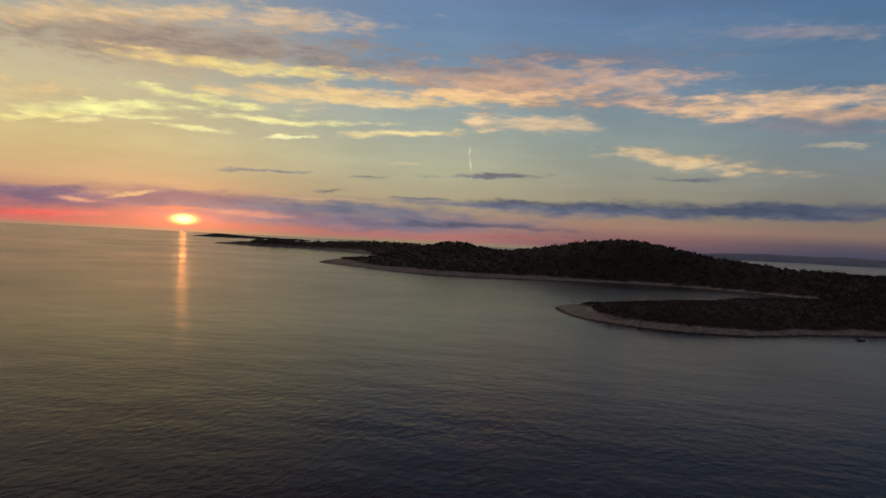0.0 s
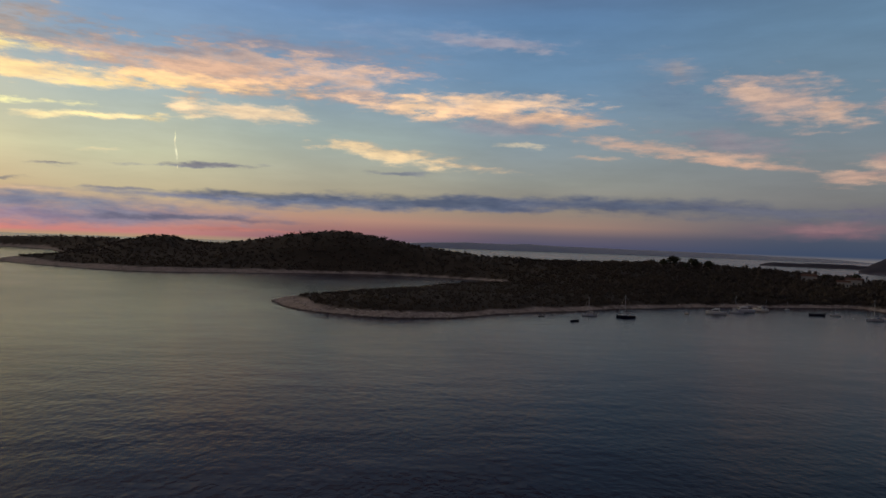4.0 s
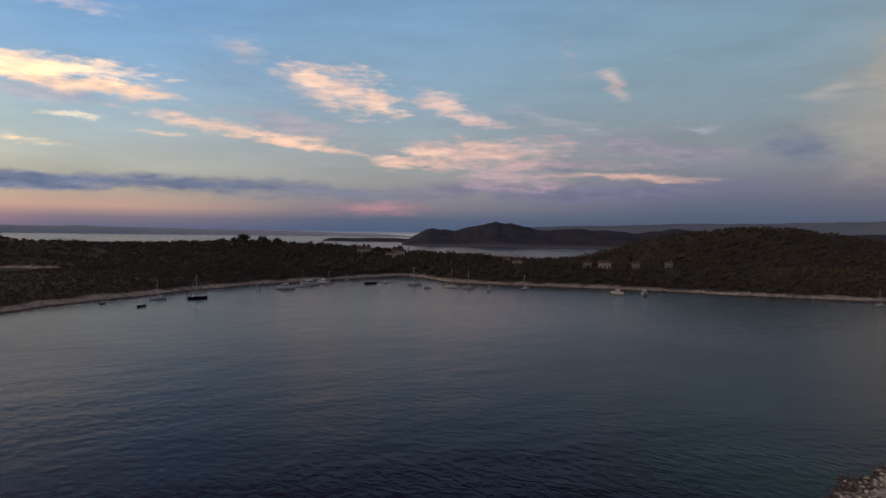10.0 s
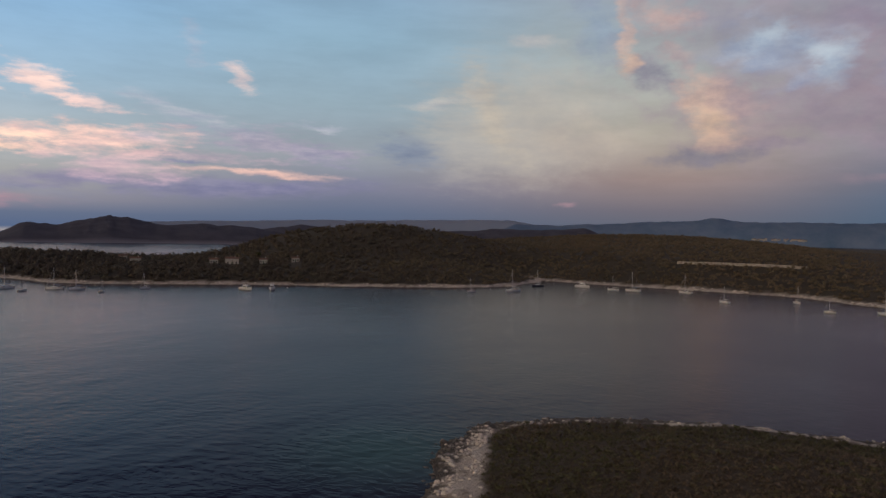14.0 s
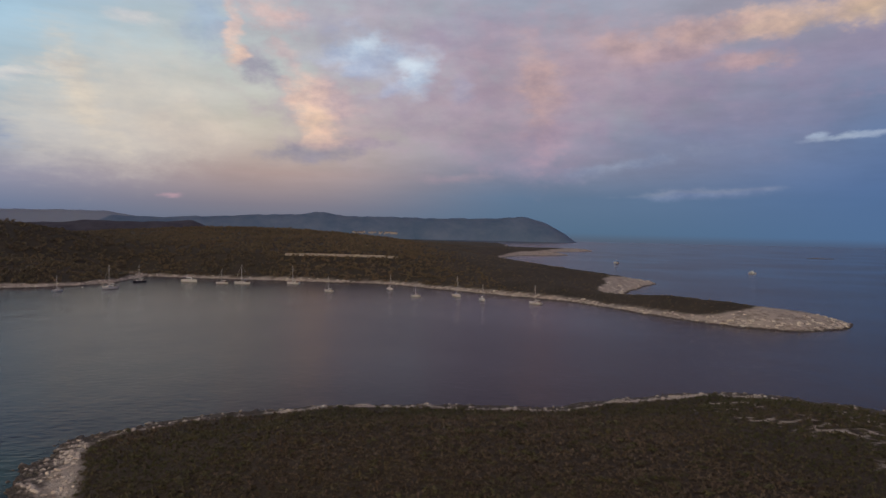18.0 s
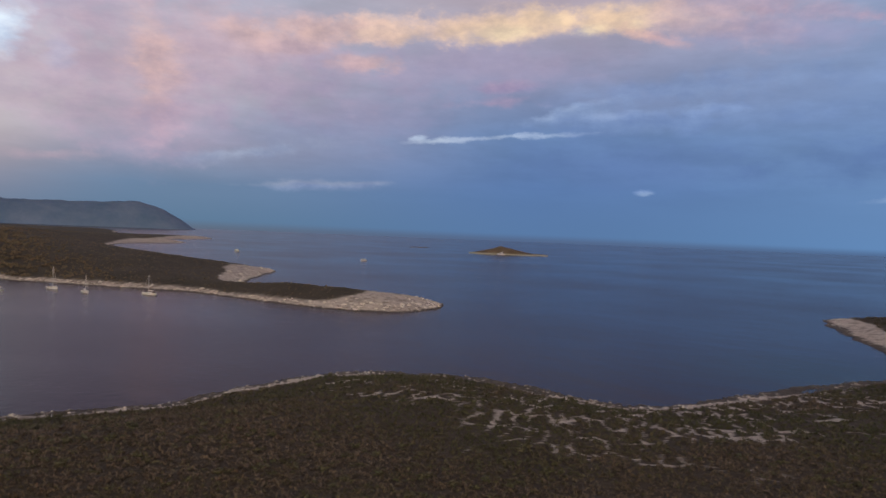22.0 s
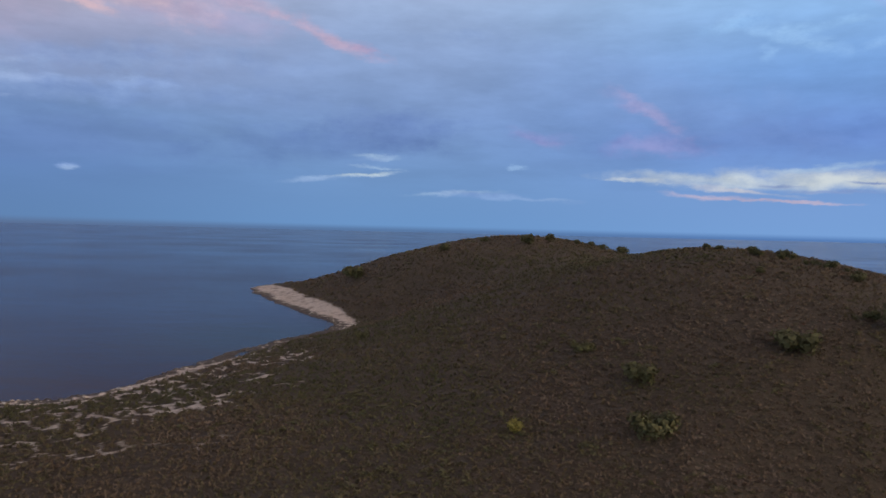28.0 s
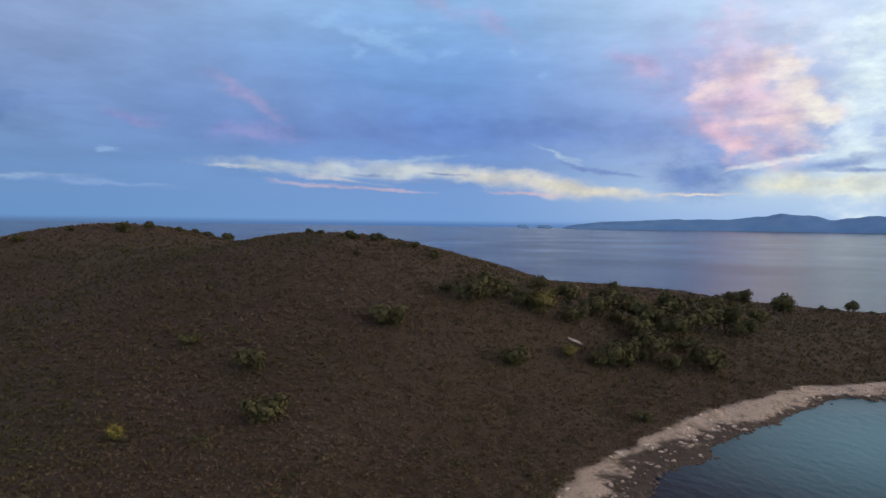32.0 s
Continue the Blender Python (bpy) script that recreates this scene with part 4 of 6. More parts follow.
NEAR_HILLS = ((5, -340, 26.4, 60, 66, 0), (-44, -188, 23.4, 42, 56, 0), (-106, -205, 8.0, 34, 50, 0), (62, -345, 2.2, 40, 40, 0), (-165, -245, 3, 50, 40, 0), (-250, -170, -1.5, 50, 40, 0), (90, -30, 2.5, 40, 40, 0))
NEAR_BEACH = ((150, -70, 2.2, 14, 50, 0), (115, -125, 2.4, 30, 14, 0), (88, -165, 3.4, 14, 40, 0), (98, 43, 5.5, 12, 12, 0), (100, -280, 12, 22, 30, 0), (140, -345, 14, 25, 30, 0), (-105, -90, 4.2, 34, 22, 0), (-60, -70, 2.0, 20, 20, 0), (-150, -98, 3, 20, 10, 0))


def cell_gap(u, v):
    """How far a place is from the border between two uneven cells of size 1."""
    iu, iv = np.floor(u).astype(int), np.floor(v).astype(int)
    first, second = np.full(u.shape, 9.0), np.full(u.shape, 9.0)
    for du in (-1, 0, 1):
        for dv in (-1, 0, 1):
            cu, cv = iu + du, iv + dv
            away = np.hypot(cu + 0.15 + 0.7 * TABLE[cu & 255, cv & 255] - u, cv + 0.15 + 0.7 * TABLE[(cu + 91) & 255, (cv + 37) & 255] - v)
            second = np.minimum(second, np.maximum(first, away))
            first = np.minimum(first, away)
    return second - first


def near_height(x, y):
    d = inland(NEAR_SHORE, x + 3.0 * fbm(x / 9, y / 9, 3), y + 3.0 * fbm(x / 9 + 40, y / 9 + 9, 3))
    z = np.where(d > 0, 0.07 * np.minimum(d, 12) + 4.2 * smooth(1, 46, d), 0.22 * d)
    z = z + bumps(x, y, NEAR_HILLS) * smooth(2, 55, d)
    z = z + smooth(0, 6, d) * (0.35 * fbm(x / 7, y / 7, 4) + 0.9 * fbm(x / 40, y / 40, 3))
    width = 4.6 + bumps(x, y, NEAR_BEACH)
    rock = 1 - smooth(-1.2, 1.2, d - width - 1.4 * fbm(x / 6 + 3, y / 6, 4))
    # bare stony lanes that wind between the shrubs above the little bay
    zone = bumps(x, y, ((88, -108, 1.5, 26, 13, 39), (62, -92, 0.8, 20, 14, 55), (70, -150, 1.0, 11, 34, 0), (118, -96, 0.7, 20, 12, 70)))
    across, along = 0.82 * x + 0.57 * y, 0.57 * x - 0.82 * y
    gap = cell_gap(across / 3.4 + 0.6 * fbm(x / 5, y / 5, 3), along / 10.0 + 0.5 * fbm(x / 5 + 7, y / 5, 3))
    broad = 0.13 + 0.2 * fbm(x / 6 + 31, y / 6 + 8, 3)
    bare = smooth(0.0, 0.07, broad - gap) * smooth(0.3, 0.6, zone * (1 + 1.9 * fbm(x / 9 + 5, y / 9 + 50, 3)))
    z = np.where((rock > 0.5) & (d > 0.5), z + 0.35 * np.abs(fbm(x / 2.2, y / 2.2, 2)), z)
    return z, np.maximum(rock, bare), d


gx, gy = np.meshgrid(np.concatenate([np.arange(-365, 30, 1.2), np.arange(30, 150, 0.5), np.arange(150, 172, 1.2)]),
                     np.concatenate([np.arange(-455, -190, 1.2), np.arange(-190, -60, 0.5), np.arange(-60, 62, 1.2)]), indexing="ij")
gz, grock, gd = near_height(gx, gy)
near_ground = tagged(sheet("ground", gx, gy, np.maximum(gz, -2.5), gd > -7, heath_ground, grock),
                     "brown heath hill of an island with pale limestone shores", "ground", kind="structure")

# ---- the mainland round the bay ----
MAIN_SHORE = rounded((
    (-1060, 1425), (-864, 1415), (-691, 1366), (-560, 1230), (-440, 960), (-432, 800), (-356, 733), (-276, 677), (-211, 662), (-144, 690), (-50, 735),
    (5, 738), (60, 712), (98, 680), (110, 620), (96, 598), (60, 585), (20, 540), (-20, 480), (-48, 430), (-66, 402), (-42, 354), (-22, 338), (4, 330), (34, 338), (61, 362),
    (109, 393), (138, 410), (185, 433), (237, 451), (288, 461), (330, 466), (318, 405), (326, 368), (354, 325), (386, 268), (404, 225), (419, 192), (441, 161), (468, 142), (535, 136),
    (546, 152), (530, 110), (511, 49), (499, 0), (479, -42), (437, -74), (402, -101), (372, -126), (336, -136), (308, -147), (276, -160), (256, -181), (262, -207),
    (279, -226), (302, -222), (340, -200), (392, -172), (430, -185), (470, -210), (530, -252), (556, -246), (600, -215), (850, -215), (1100, -262), (1232, -345), (1290, -440),
    (1350, -415), (1450, -400), (1680, -630), (1760, -600), (1900, -480), (2690, -640), (2950, -480), (3500, -300), (3800, 200), (3400, 900), (2500, 1100), (1500, 900), (900, 640),
    (620, 565), (525, 560), (505, 650), (490, 760), (430, 880), (260, 1010), (40, 1010), (-200, 1250), (-500, 1520), (-900, 1500)), 3)
MAIN_HILLS = (
    (-930, 1460, 34, 42, 60, 0), (-805, 1470, 12, 110, 70, 0), (-640, 1420, 4, 90, 70, 0), (-245, 945, 4.5, 34, 60, 0), (460, 550, 4.5, 45, 45, 0),
    (-70, 905, 31.3, 80, 80, 0), (-308, 960, 20, 36, 90, 0), (-190, 900, 10, 100, 90, 0), (-520, 1350, 15.3, 250, 90, 0), (-20, 830, -3, 90, 60, 0),
    (60, 860, 12.9, 90, 70, 0), (200, 760, 8.5, 90, 110, 0), (330, 780, 11, 70, 90, 0), (450, 690, 7.7, 60, 70, 0), (15, 420, 2, 50, 40, -20), (45, 505, -4.0, 60, 50, 0),
    (622, 355, 25.2, 66, 80, 20), (590, 420, 5, 40, 40, 0), (540, 480, -4, 50, 50, 0), (665, 290, 8.5, 60, 60, 0), (1150, 150, 29.5, 320, 230, 0), (1500, 0, 3.7, 600, 250, 0),
    (700, 20, 8.1, 150, 120, 0), (780, -170, 4, 120, 60, 0), (590, -180, 6, 60, 40, 0), (335, -172, 8, 50, 20, -25), (290, -195, 3, 24, 16, -25), (500, -222, 5.5, 36, 16, -30))
MAIN_BEACH = ((268, -200, 44, 22, 20, 0), (300, -205, 24, 18, 12, 0), (495, -222, 34, 40, 22, -30), (410, -178, 12, 30, 14, 0), (-55, 385, 9, 20, 30, 0), (-400, 780, 22, 45, 45, 0),
              (-300, 690, 12, 60, 30, 0), (-130, 700, 8, 90, 30, 0), (-10, 335, 2, 70, 20, 0), (-640, 1350, 10, 200, 50, 0), (1260, -390, 40, 80, 60, 0), (1640, -600, 60, 120, 80, 0))


def main_height(x, y):
    d = inland(MAIN_SHORE, x + 4.5 * fbm(x / 26, y / 26, 4), y + 4.5 * fbm(x / 26 + 40, y / 26 + 9, 4))
    z = np.where(d > 0, 6.0 * (1 - np.exp(-np.maximum(d, 0) / 17)), 0.2 * d)
    z = z + bumps(x, y, MAIN_HILLS) * smooth(2, 90, d)
    z = z + smooth(0, 15, d) * 1.2 * fbm(x / 45, y / 45, 4)
    width = 6.0 + bumps(x, y, MAIN_BEACH)
    rock = 1 - smooth(-2, 2, d - width - 3.0 * fbm(x / 14 + 3, y / 14, 4))
    return z, rock, d


ga, gr = np.meshgrid(np.radians(np.arange(44, -136.1, -0.25)), 300 * 1.0105 ** np.arange(0, 246), indexing="ij")
gx, gy = -np.sin(ga) * gr, np.cos(ga) * gr
gz, grock, gd = main_height(gx, gy)
main_ground = tagged(sheet("ground", gx, gy, np.maximum(gz, -4), gd > -14, wood_ground, grock),
                     "wooded low hills round a sheltered bay with pale shores", "ground", kind="structure")

# ---- the sea, one sheet to the horizon ----
rings = np.concatenate([[0.0], 40 * 1.16 ** np.arange(0, 43)])
ga, gr = np.meshgrid(np.linspace(0, 2 * math.pi, 181), rings, indexing="ij")
water = tagged(sheet("water", np.sin(ga) * gr, np.cos(ga) * gr, np.zeros_like(ga), np.ones_like(ga, bool), sea), "calm dark sea reflecting the evening sky", "sea", kind="structure")


# ---- islands and far coasts ----
def island(name, az0, az1, r, depth, low, tops, mat, label, rough=0.12, kind="structure", rim=0.0, step=0.12):
    """A ridge of hills between two bearings: tops give bearing, height and half width in degrees."""
    turn = np.linspace(az0, az1, int(abs(az1 - az0) / step) + 2)
    deep = np.linspace(0, 1, 26)
    A, D = np.meshgrid(turn, deep, indexing="ij")
    ends = np.clip(np.minimum(np.abs(A - az0), np.abs(A - az1)) / max(0.3, abs(az1 - az0) * 0.10), 0, 1) ** 0.6
    crest = low * ends
    if tops:
        known = sorted([(az0, 0.0), (az1, 0.0)] + [(t[0], t[1]) for t in tops])
        fine_az = np.linspace(known[0][0], known[-1][0], 800)
        line = np.interp(fine_az, [k[0] for k in known], [k[1] for k in known])
        soft = np.hanning(max(5, int(0.9 / abs(az1 - az0) * 800)))
        line = np.convolve(np.pad(line, len(soft), "edge"), soft / soft.sum(), "same")[len(soft):-len(soft)]
        crest = np.maximum(crest, np.interp(A, fine_az, line))
    shape = np.sin(np.pi * np.clip(D, 0, 1)) ** 0.75
    R = r + (D - 0.15) * depth
    X, Y = -np.sin(np.radians(A)) * R, np.cos(np.radians(A)) * R
    Z = crest * shape * (1 + rough * fbm(A * 1.1 + r, D * 4, 4)) - 0.6
    rock = np.clip(rim * (1 - smooth(0.0, 3.2, Z)), 0, 1)
    return tagged(sheet(name, X, Y, Z, np.ones_like(A, bool), mat, rock), label, "island", kind=kind)


island("backdrop", -28.4, -36.8, 2450, 250, 11, ((-30, 9), (-32, 13), (-34.5, 13)), island_hill, "low dark tongue of a wooded island", rim=0.4)
island("backdrop", -34.8, -58, 1880, 560, 14, ((-35.3, 14), (-36.9, 45), (-38.9, 40), (-41, 58), (-42.5, 69), (-44.3, 56), (-45.8, 48), (-49, 50), (-51.7, 47), (-53.5, 36), (-56, 22)), island_hill, "dark wooded island with rounded tops", rim=0.6)
island("backdrop", 38.0, 29.0, 2950, 260, 6, ((37, 8), (36.4, 14), (35, 12), (33.5, 8), (31, 6)), island_hill, "low dark island near the setting sun")
island("backdrop", -51, -62, 3200, 500, 20, ((-53.5, 42), (-56.4, 66), (-58.5, 52)), island_hill, "dark rounded hill behind the strait")
island("backdrop", -64, -82, 3300, 500, 30, ((-67, 44), (-70, 52), (-72.9, 68), (-75, 60), (-79, 72)), island_hill, "dark foothills below the range")
# the far ridges: their blue is haze put into the colour
island("backdrop", -40, -79, 4600, 300, 30, ((-44, 72), (-50, 92), (-58, 110), (-66, 122), (-73, 134), (-74.3, 112), (-77, 86)), hazed_plateau, "mountain plateau tinted blue for haze", step=0.2, rough=0.05)
island("backdrop", -70, -109.3, 4150, 500, 40, ((-73.5, 100), (-77, 94), (-79.5, 108), (-82, 112), (-84.2, 130), (-87, 134), (-88.8, 152), (-89.8, 138), (-93, 130), (-97.3, 130), (-101.8, 132), (-105.3, 146), (-107, 112), (-108.4, 52)), hazed_range, "mountain range falling to a cape, tinted blue-grey for haze", step=0.12, rough=0.06)
island("backdrop", 2, -36, 4860, 100, 22, ((-2, 30), (-6, 45), (-9, 41), (-11, 48), (-14, 40), (-20, 35), (-28, 28)), hazed_coast, "far coast tinted pale blue for haze", step=0.2, rough=0.06)
island("backdrop", -213, -262, 4500, 300, 20, ((-214, 26), (-216, 42), (-217.8, 54), (-220.7, 62), (-223.2, 70), (-226, 72), (-227.9, 86), (-229, 104), (-231, 98), (-232.3, 70), (-233.4, 88), (-235.3, 96), (-240, 80), (-250, 90)), hazed_island, "long island on the horizon, tinted blue for haze", step=0.15, rough=0.12)
island("backdrop", -209.4, -210.6, 4700, 100, 21, (), hazed_island, "tiny reef on the horizon, tinted blue for haze", step=0.1)
island("backdrop", -211.0, -212.4, 4700, 100, 19, (), hazed_island, "tiny reef on the horizon, tinted blue for haze", step=0.1)

# the rocky islet beyond the tip
island("islet", -130.7, -137.2, 1360, 110, 3, ((-131.6, 5), (-132.6, 11), (-133.3, 16.5), (-134.3, 11), (-135.4, 5), (-136.4, 2)), islet_hill, "bare brown islet with a pale rock rim", rim=1.8, step=0.08)
island("islet", -125.8, -127.7, 1690, 20, 1.4, (), islet_hill, "flat reef just above the water", step=0.08)


# ---- parts and things: tools ----
def part(name, bm, mat, parent, label=""):
    """Links a bmesh as one mesh object under a thing or a part."""
    me = bpy.data.meshes.new(name)
    bm.to_mesh(me)
    bm.free()
    me.materials.append(mat)
    ob = new(name, me)
    ob.parent = parent
    return tagged(ob, label)


def thing(name, m, label, category, group=""):
    ob = new(name)
    ob.empty_display_size = 0.5
    ob.matrix_basis = m
    return tagged(ob, label, category, group)


def box(bm, x0, x1, y0, y1, z0, z1, taper=0.0, bevel=0.0):
    """A block, its top drawn in by taper, its edges rounded."""
    made = bmesh.ops.create_cube(bm, size=1)["verts"]
    for v in made:
        up = v.co.z > 0
        k = 1 - taper if up else 1
        v.co = ((x0 + x1) / 2 + v.co.x * (x1 - x0) * k, (y0 + y1) / 2 + v.co.y * (y1 - y0) * k, z1 if up else z0)
    if bevel:
        edges = {e for v in made for e in v.link_edges}
        bmesh.ops.bevel(bm, geom=list(edges), offset=bevel, segments=2, affect="EDGES", profile=0.5)
    return bm


def rod(bm, a, b2, r0, r1=None, sides=6):
    """A tapered rod from a to b2."""
    a, b2 = Vector(a), Vector(b2)
    m = Matrix.Translation((a + b2) / 2) @ (b2 - a).to_track_quat("Z", "Y").to_matrix().to_4x4()
    bmesh.ops.create_cone(bm, cap_ends=True, segments=sides, radius1=r0, radius2=r0 if r1 is None else r1, depth=(b2 - a).length, matrix=m)
    return bm


def hull_mesh(length, beam, free, draft, transom=0.7, power=1.6):
    """A boat's hull, lofted from stern to bow, open at the sheer."""
    bm = bmesh.new()
    stations = 13
    rows = []
    for i in range(stations):
        t = i / (stations - 1)
        wide = beam / 2 * (transom + (1 - transom) * min(1, t * 2.2)) * (1 - max(0, (t - 0.42) / 0.58) ** 2 ** (power / 1.6)) + 0.02
        x = (t - 0.5) * length + 0.06 * length * max(0, t - 0.85) * 4
        sheer = free * (1 + 0.28 * (t - 0.35) ** 2 * 2)
        deep = draft * (1 - 0.7 * abs(t - 0.45) * 2 * 0.6)
        half = [(0.0, -deep), (0.55, -deep * 0.75), (0.86, 0.02), (0.97, sheer * 0.5), (1.0, sheer)]
        ring = [bm.verts.new((x, -w * wide, z)) for w, z in reversed(half)] + [bm.verts.new((x, w * wide, z)) for w, z in half[1:]]
        rows.append(ring)
    for r0, r1 in zip(rows, rows[1:]):
        for k in range(len(r0) - 1):
            bm.faces.new((r0[k], r0[k + 1], r1[k + 1], r1[k]))
    bm.faces.new(rows[0])
    for f in bm.faces:
        f.smooth = True
    bmesh.ops.recalc_face_normals(bm, faces=bm.faces)
    return bm, rows


def deck_mesh(rows, drop=0.03):
    bm = bmesh.new()
    left = [bm.verts.new(r[0].co + Vector((0, 0.03, -drop))) for r in rows]
    right_side = [bm.verts.new(r[-1].co + Vector((0, -0.03, -drop))) for r in rows]
    mid = [bm.verts.new((a.co + b2.co) / 2 + Vector((0, 0, 0.06))) for a, b2 in zip(left, right_side)]
    for i in range(len(rows) - 1):
        bm.faces.new((left[i], left[i + 1], mid[i + 1], mid[i]))
        bm.faces.new((mid[i], mid[i + 1], right_side[i + 1], right_side[i]))
    return bm


def sailboat(m, hull_mat, label, group, cover):
    """A moored sailing yacht of 10 m with bare mast and the sail furled on its boom."""
    boat = thing("sailboat", m, label, "sailboat", group)
    bm, rows = hull_mesh(10.0, 3.3, 1.15, 0.5)
    deck = deck_mesh(rows)
    hull = part("hull", bm, hull_mat, boat)
    for side in (-1, 1):
        bm = bmesh.new()
        for i in range(11):
            a, b2 = hull.data.vertices[i * 9 + (0 if side < 0 else 8)].co, hull.data.vertices[(i + 1) * 9 + (0 if side < 0 else 8)].co
            rod(bm, a, b2, 0.05, sides=4)
        part("toe_rail", bm, alloy, hull, "aluminium toe rail")
    part("deck", deck, teak if hull_mat is navy else gelcoat, boat)
    cabin = part("cabin", box(bmesh.new(), -1.6, 2.6, -0.95, 0.95, 1.1, 1.62, 0.16, 0.08), gelcoat, boat)
    for side in (-1, 1):
        part("window", box(bmesh.new(), -1.0, 1.7, side * 0.9 - 0.03, side * 0.9 + 0.03, 1.28, 1.46, 0, 0.01), smoked, cabin, "long smoked cabin window")
    bm = bmesh.new()
    for k in range(5):
        x = -1.5 - 0.25 * k * 0.5
        box(bm, x - 0.3, x + 0.1, -0.8 + 0.05 * k, 0.8 - 0.05 * k, 1.6 + 0.09 * k, 1.72 + 0.09 * k, 0.1)
    part("sprayhood", bm, cover, boat, "folded canvas sprayhood")
    part("cockpit", box(bmesh.new(), -4.4, -2.1, -0.85, 0.85, 1.05, 1.3, 0.1, 0.05), teak, boat, "teak cockpit seats")
    mast = part("mast", rod(bmesh.new(), (0.6, 0, 1.4), (0.6, 0, 13.0), 0.15, 0.10, 8), alloy, boat)
    for z, w in ((6.0, 1.0), (9.6, 0.75)):
        part("spreader", rod(bmesh.new(), (0.6, -w, z), (0.6, w, z), 0.04, sides=4), alloy, mast)
    part("boom", rod(bmesh.new(), (0.5, 0, 2.5), (-3.4, 0, 2.6), 0.09, 0.08, 6), alloy, boat)
    bm = bmesh.new()
    for k in range(7):
        x = 0.3 - k * 0.52
        rod(bm, (x, 0, 2.82 - 0.015 * k), (x - 0.54, 0, 2.80 - 0.015 * k), 0.27 - 0.02 * k, 0.25 - 0.02 * k, 7)
    part("furled_sail", bm, cover, boat, "furled mainsail in its cover")
    part("forestay", rod(bmesh.new(), (4.9, 0, 1.35), (0.7, 0, 12.6), 0.07, 0.05, 5), sailcloth, boat, "rolled genoa on the forestay")
    part("backstay", rod(bmesh.new(), (-4.9, 0, 1.2), (0.6, 0, 12.9), 0.02, sides=4), alloy, boat)
    for side in (-1, 1):
        part("shroud", rod(bmesh.new(), (0.3, side * 1.55, 1.2), (0.6, side * 0.05, 12.4), 0.02, sides=4), alloy, boat)
    for x in (-4.7, 4.3):
        bm = bmesh.new()
        w = 1.05 if x < 0 else 0.5
        for side in (-1, 1):
            rod(bm, (x, side * w, 1.2), (x, side * w, 1.85), 0.03, sides=4)
        rod(bm, (x, -w, 1.85), (x, w, 1.85), 0.03, sides=4)
        part("pulpit", bm, alloy, boat, "steel pulpit rails")
    part("rudder", box(bmesh.new(), -4.9, -4.5, -0.05, 0.05, -1.0, 0.6, 0.1), gelcoat, boat)
    part("keel", box(bmesh.new(), -0.8, 1.0, -0.12, 0.12, -1.6, -0.3, -0.1), navy, boat)
    return boat


def motorboat(m, hull_mat, label, group):
    """A cabin cruiser of 9 m."""
    boat = thing("motorboat", m, label, "motorboat", group)
    bm, rows = hull_mesh(9.0, 3.1, 1.2, 0.45, 0.88, 2.0)
    deck = deck_mesh(rows)
    part("hull", bm, hull_mat, boat)
    part("deck", deck, gelcoat, boat)
    cabin = part("cabin", box(bmesh.new(), -1.7, 2.4, -1.15, 1.15, 1.1, 2.25, 0.2, 0.12), gelcoat, boat)
    for side in (-1, 1):
        part("window", box(bmesh.new(), -1.2, 1.6, side * 1.04 - 0.05, side * 1.04 + 0.05, 1.55, 1.95, 0, 0.02), smoked, cabin)
    part("windscreen", box(bmesh.new(), 2.05, 2.3, -0.9, 0.9, 1.5, 2.0, 0.1, 0.02), smoked, cabin)
    part("flybridge", box(bmesh.new(), -1.5, 0.9, -0.95, 0.95, 2.25, 2.75, 0.08, 0.08), gelcoat, boat)
    bm = bmesh.new()
    for side in (-1, 1):
        rod(bm, (-1.2, side * 0.9, 2.7), (-1.5, side * 0.85, 3.8), 0.05, sides=5)
    rod(bm, (-1.5, -0.85, 3.8), (-1.5, 0.85, 3.8), 0.05, sides=5)
    part("radar_arch", bm, gelcoat, boat)
    part("canopy", box(bmesh.new(), -3.9, -1.6, -1.1, 1.1, 2.5, 2.62, 0.05, 0.03), canvas, boat, "dark canvas sun canopy")
    part("bathing_platform", box(bmesh.new(), -5.2, -4.4, -1.2, 1.2, 0.25, 0.38, 0, 0.03), teak, boat)
    bm = bmesh.new()
    for k in range(6):
        t = k / 5
        for side in (-1, 1):
            rod(bm, (1.5 + 2.7 * t, side * (1.4 - 1.1 * t * t), 1.3), (1.5 + 2.7 * t, side * (1.4 - 1.1 * t * t), 1.95), 0.025, sides=4)
    part("bow_rail", bm, alloy, boat)
    return boat


def open_boat(m, label, group, scale=1.0):
    """A small open boat with an outboard."""
    boat = thing("dinghy", m, label, "boat", group)
    bm, rows = hull_mesh(4.6, 1.8, 0.6, 0.2, 0.9, 2.0)
    part("hull", bm, navy, boat)
    for x in (-1.1, 0.1, 1.1):
        part("thwart", box(bmesh.new(), x - 0.15, x + 0.15, -0.75, 0.75, 0.38, 0.44, 0, 0.01), teak, boat)
    motor = part("outboard", box(bmesh.new(), -2.75, -2.4, -0.18, 0.18, 0.55, 1.05, 0.25, 0.05), rubber, boat)
    part("shaft", rod(bmesh.new(), (-2.58, 0, 0.6), (-2.58, 0, -0.4), 0.05, sides=6), alloy, motor)
    return boat


def afloat(az_deg, r, heading, scale=1.0, z=0.0):
    x, y = polar(az_deg, r)
    return pose(x, y, z, 0, 0, heading) @ Matrix.Scale(scale, 4)


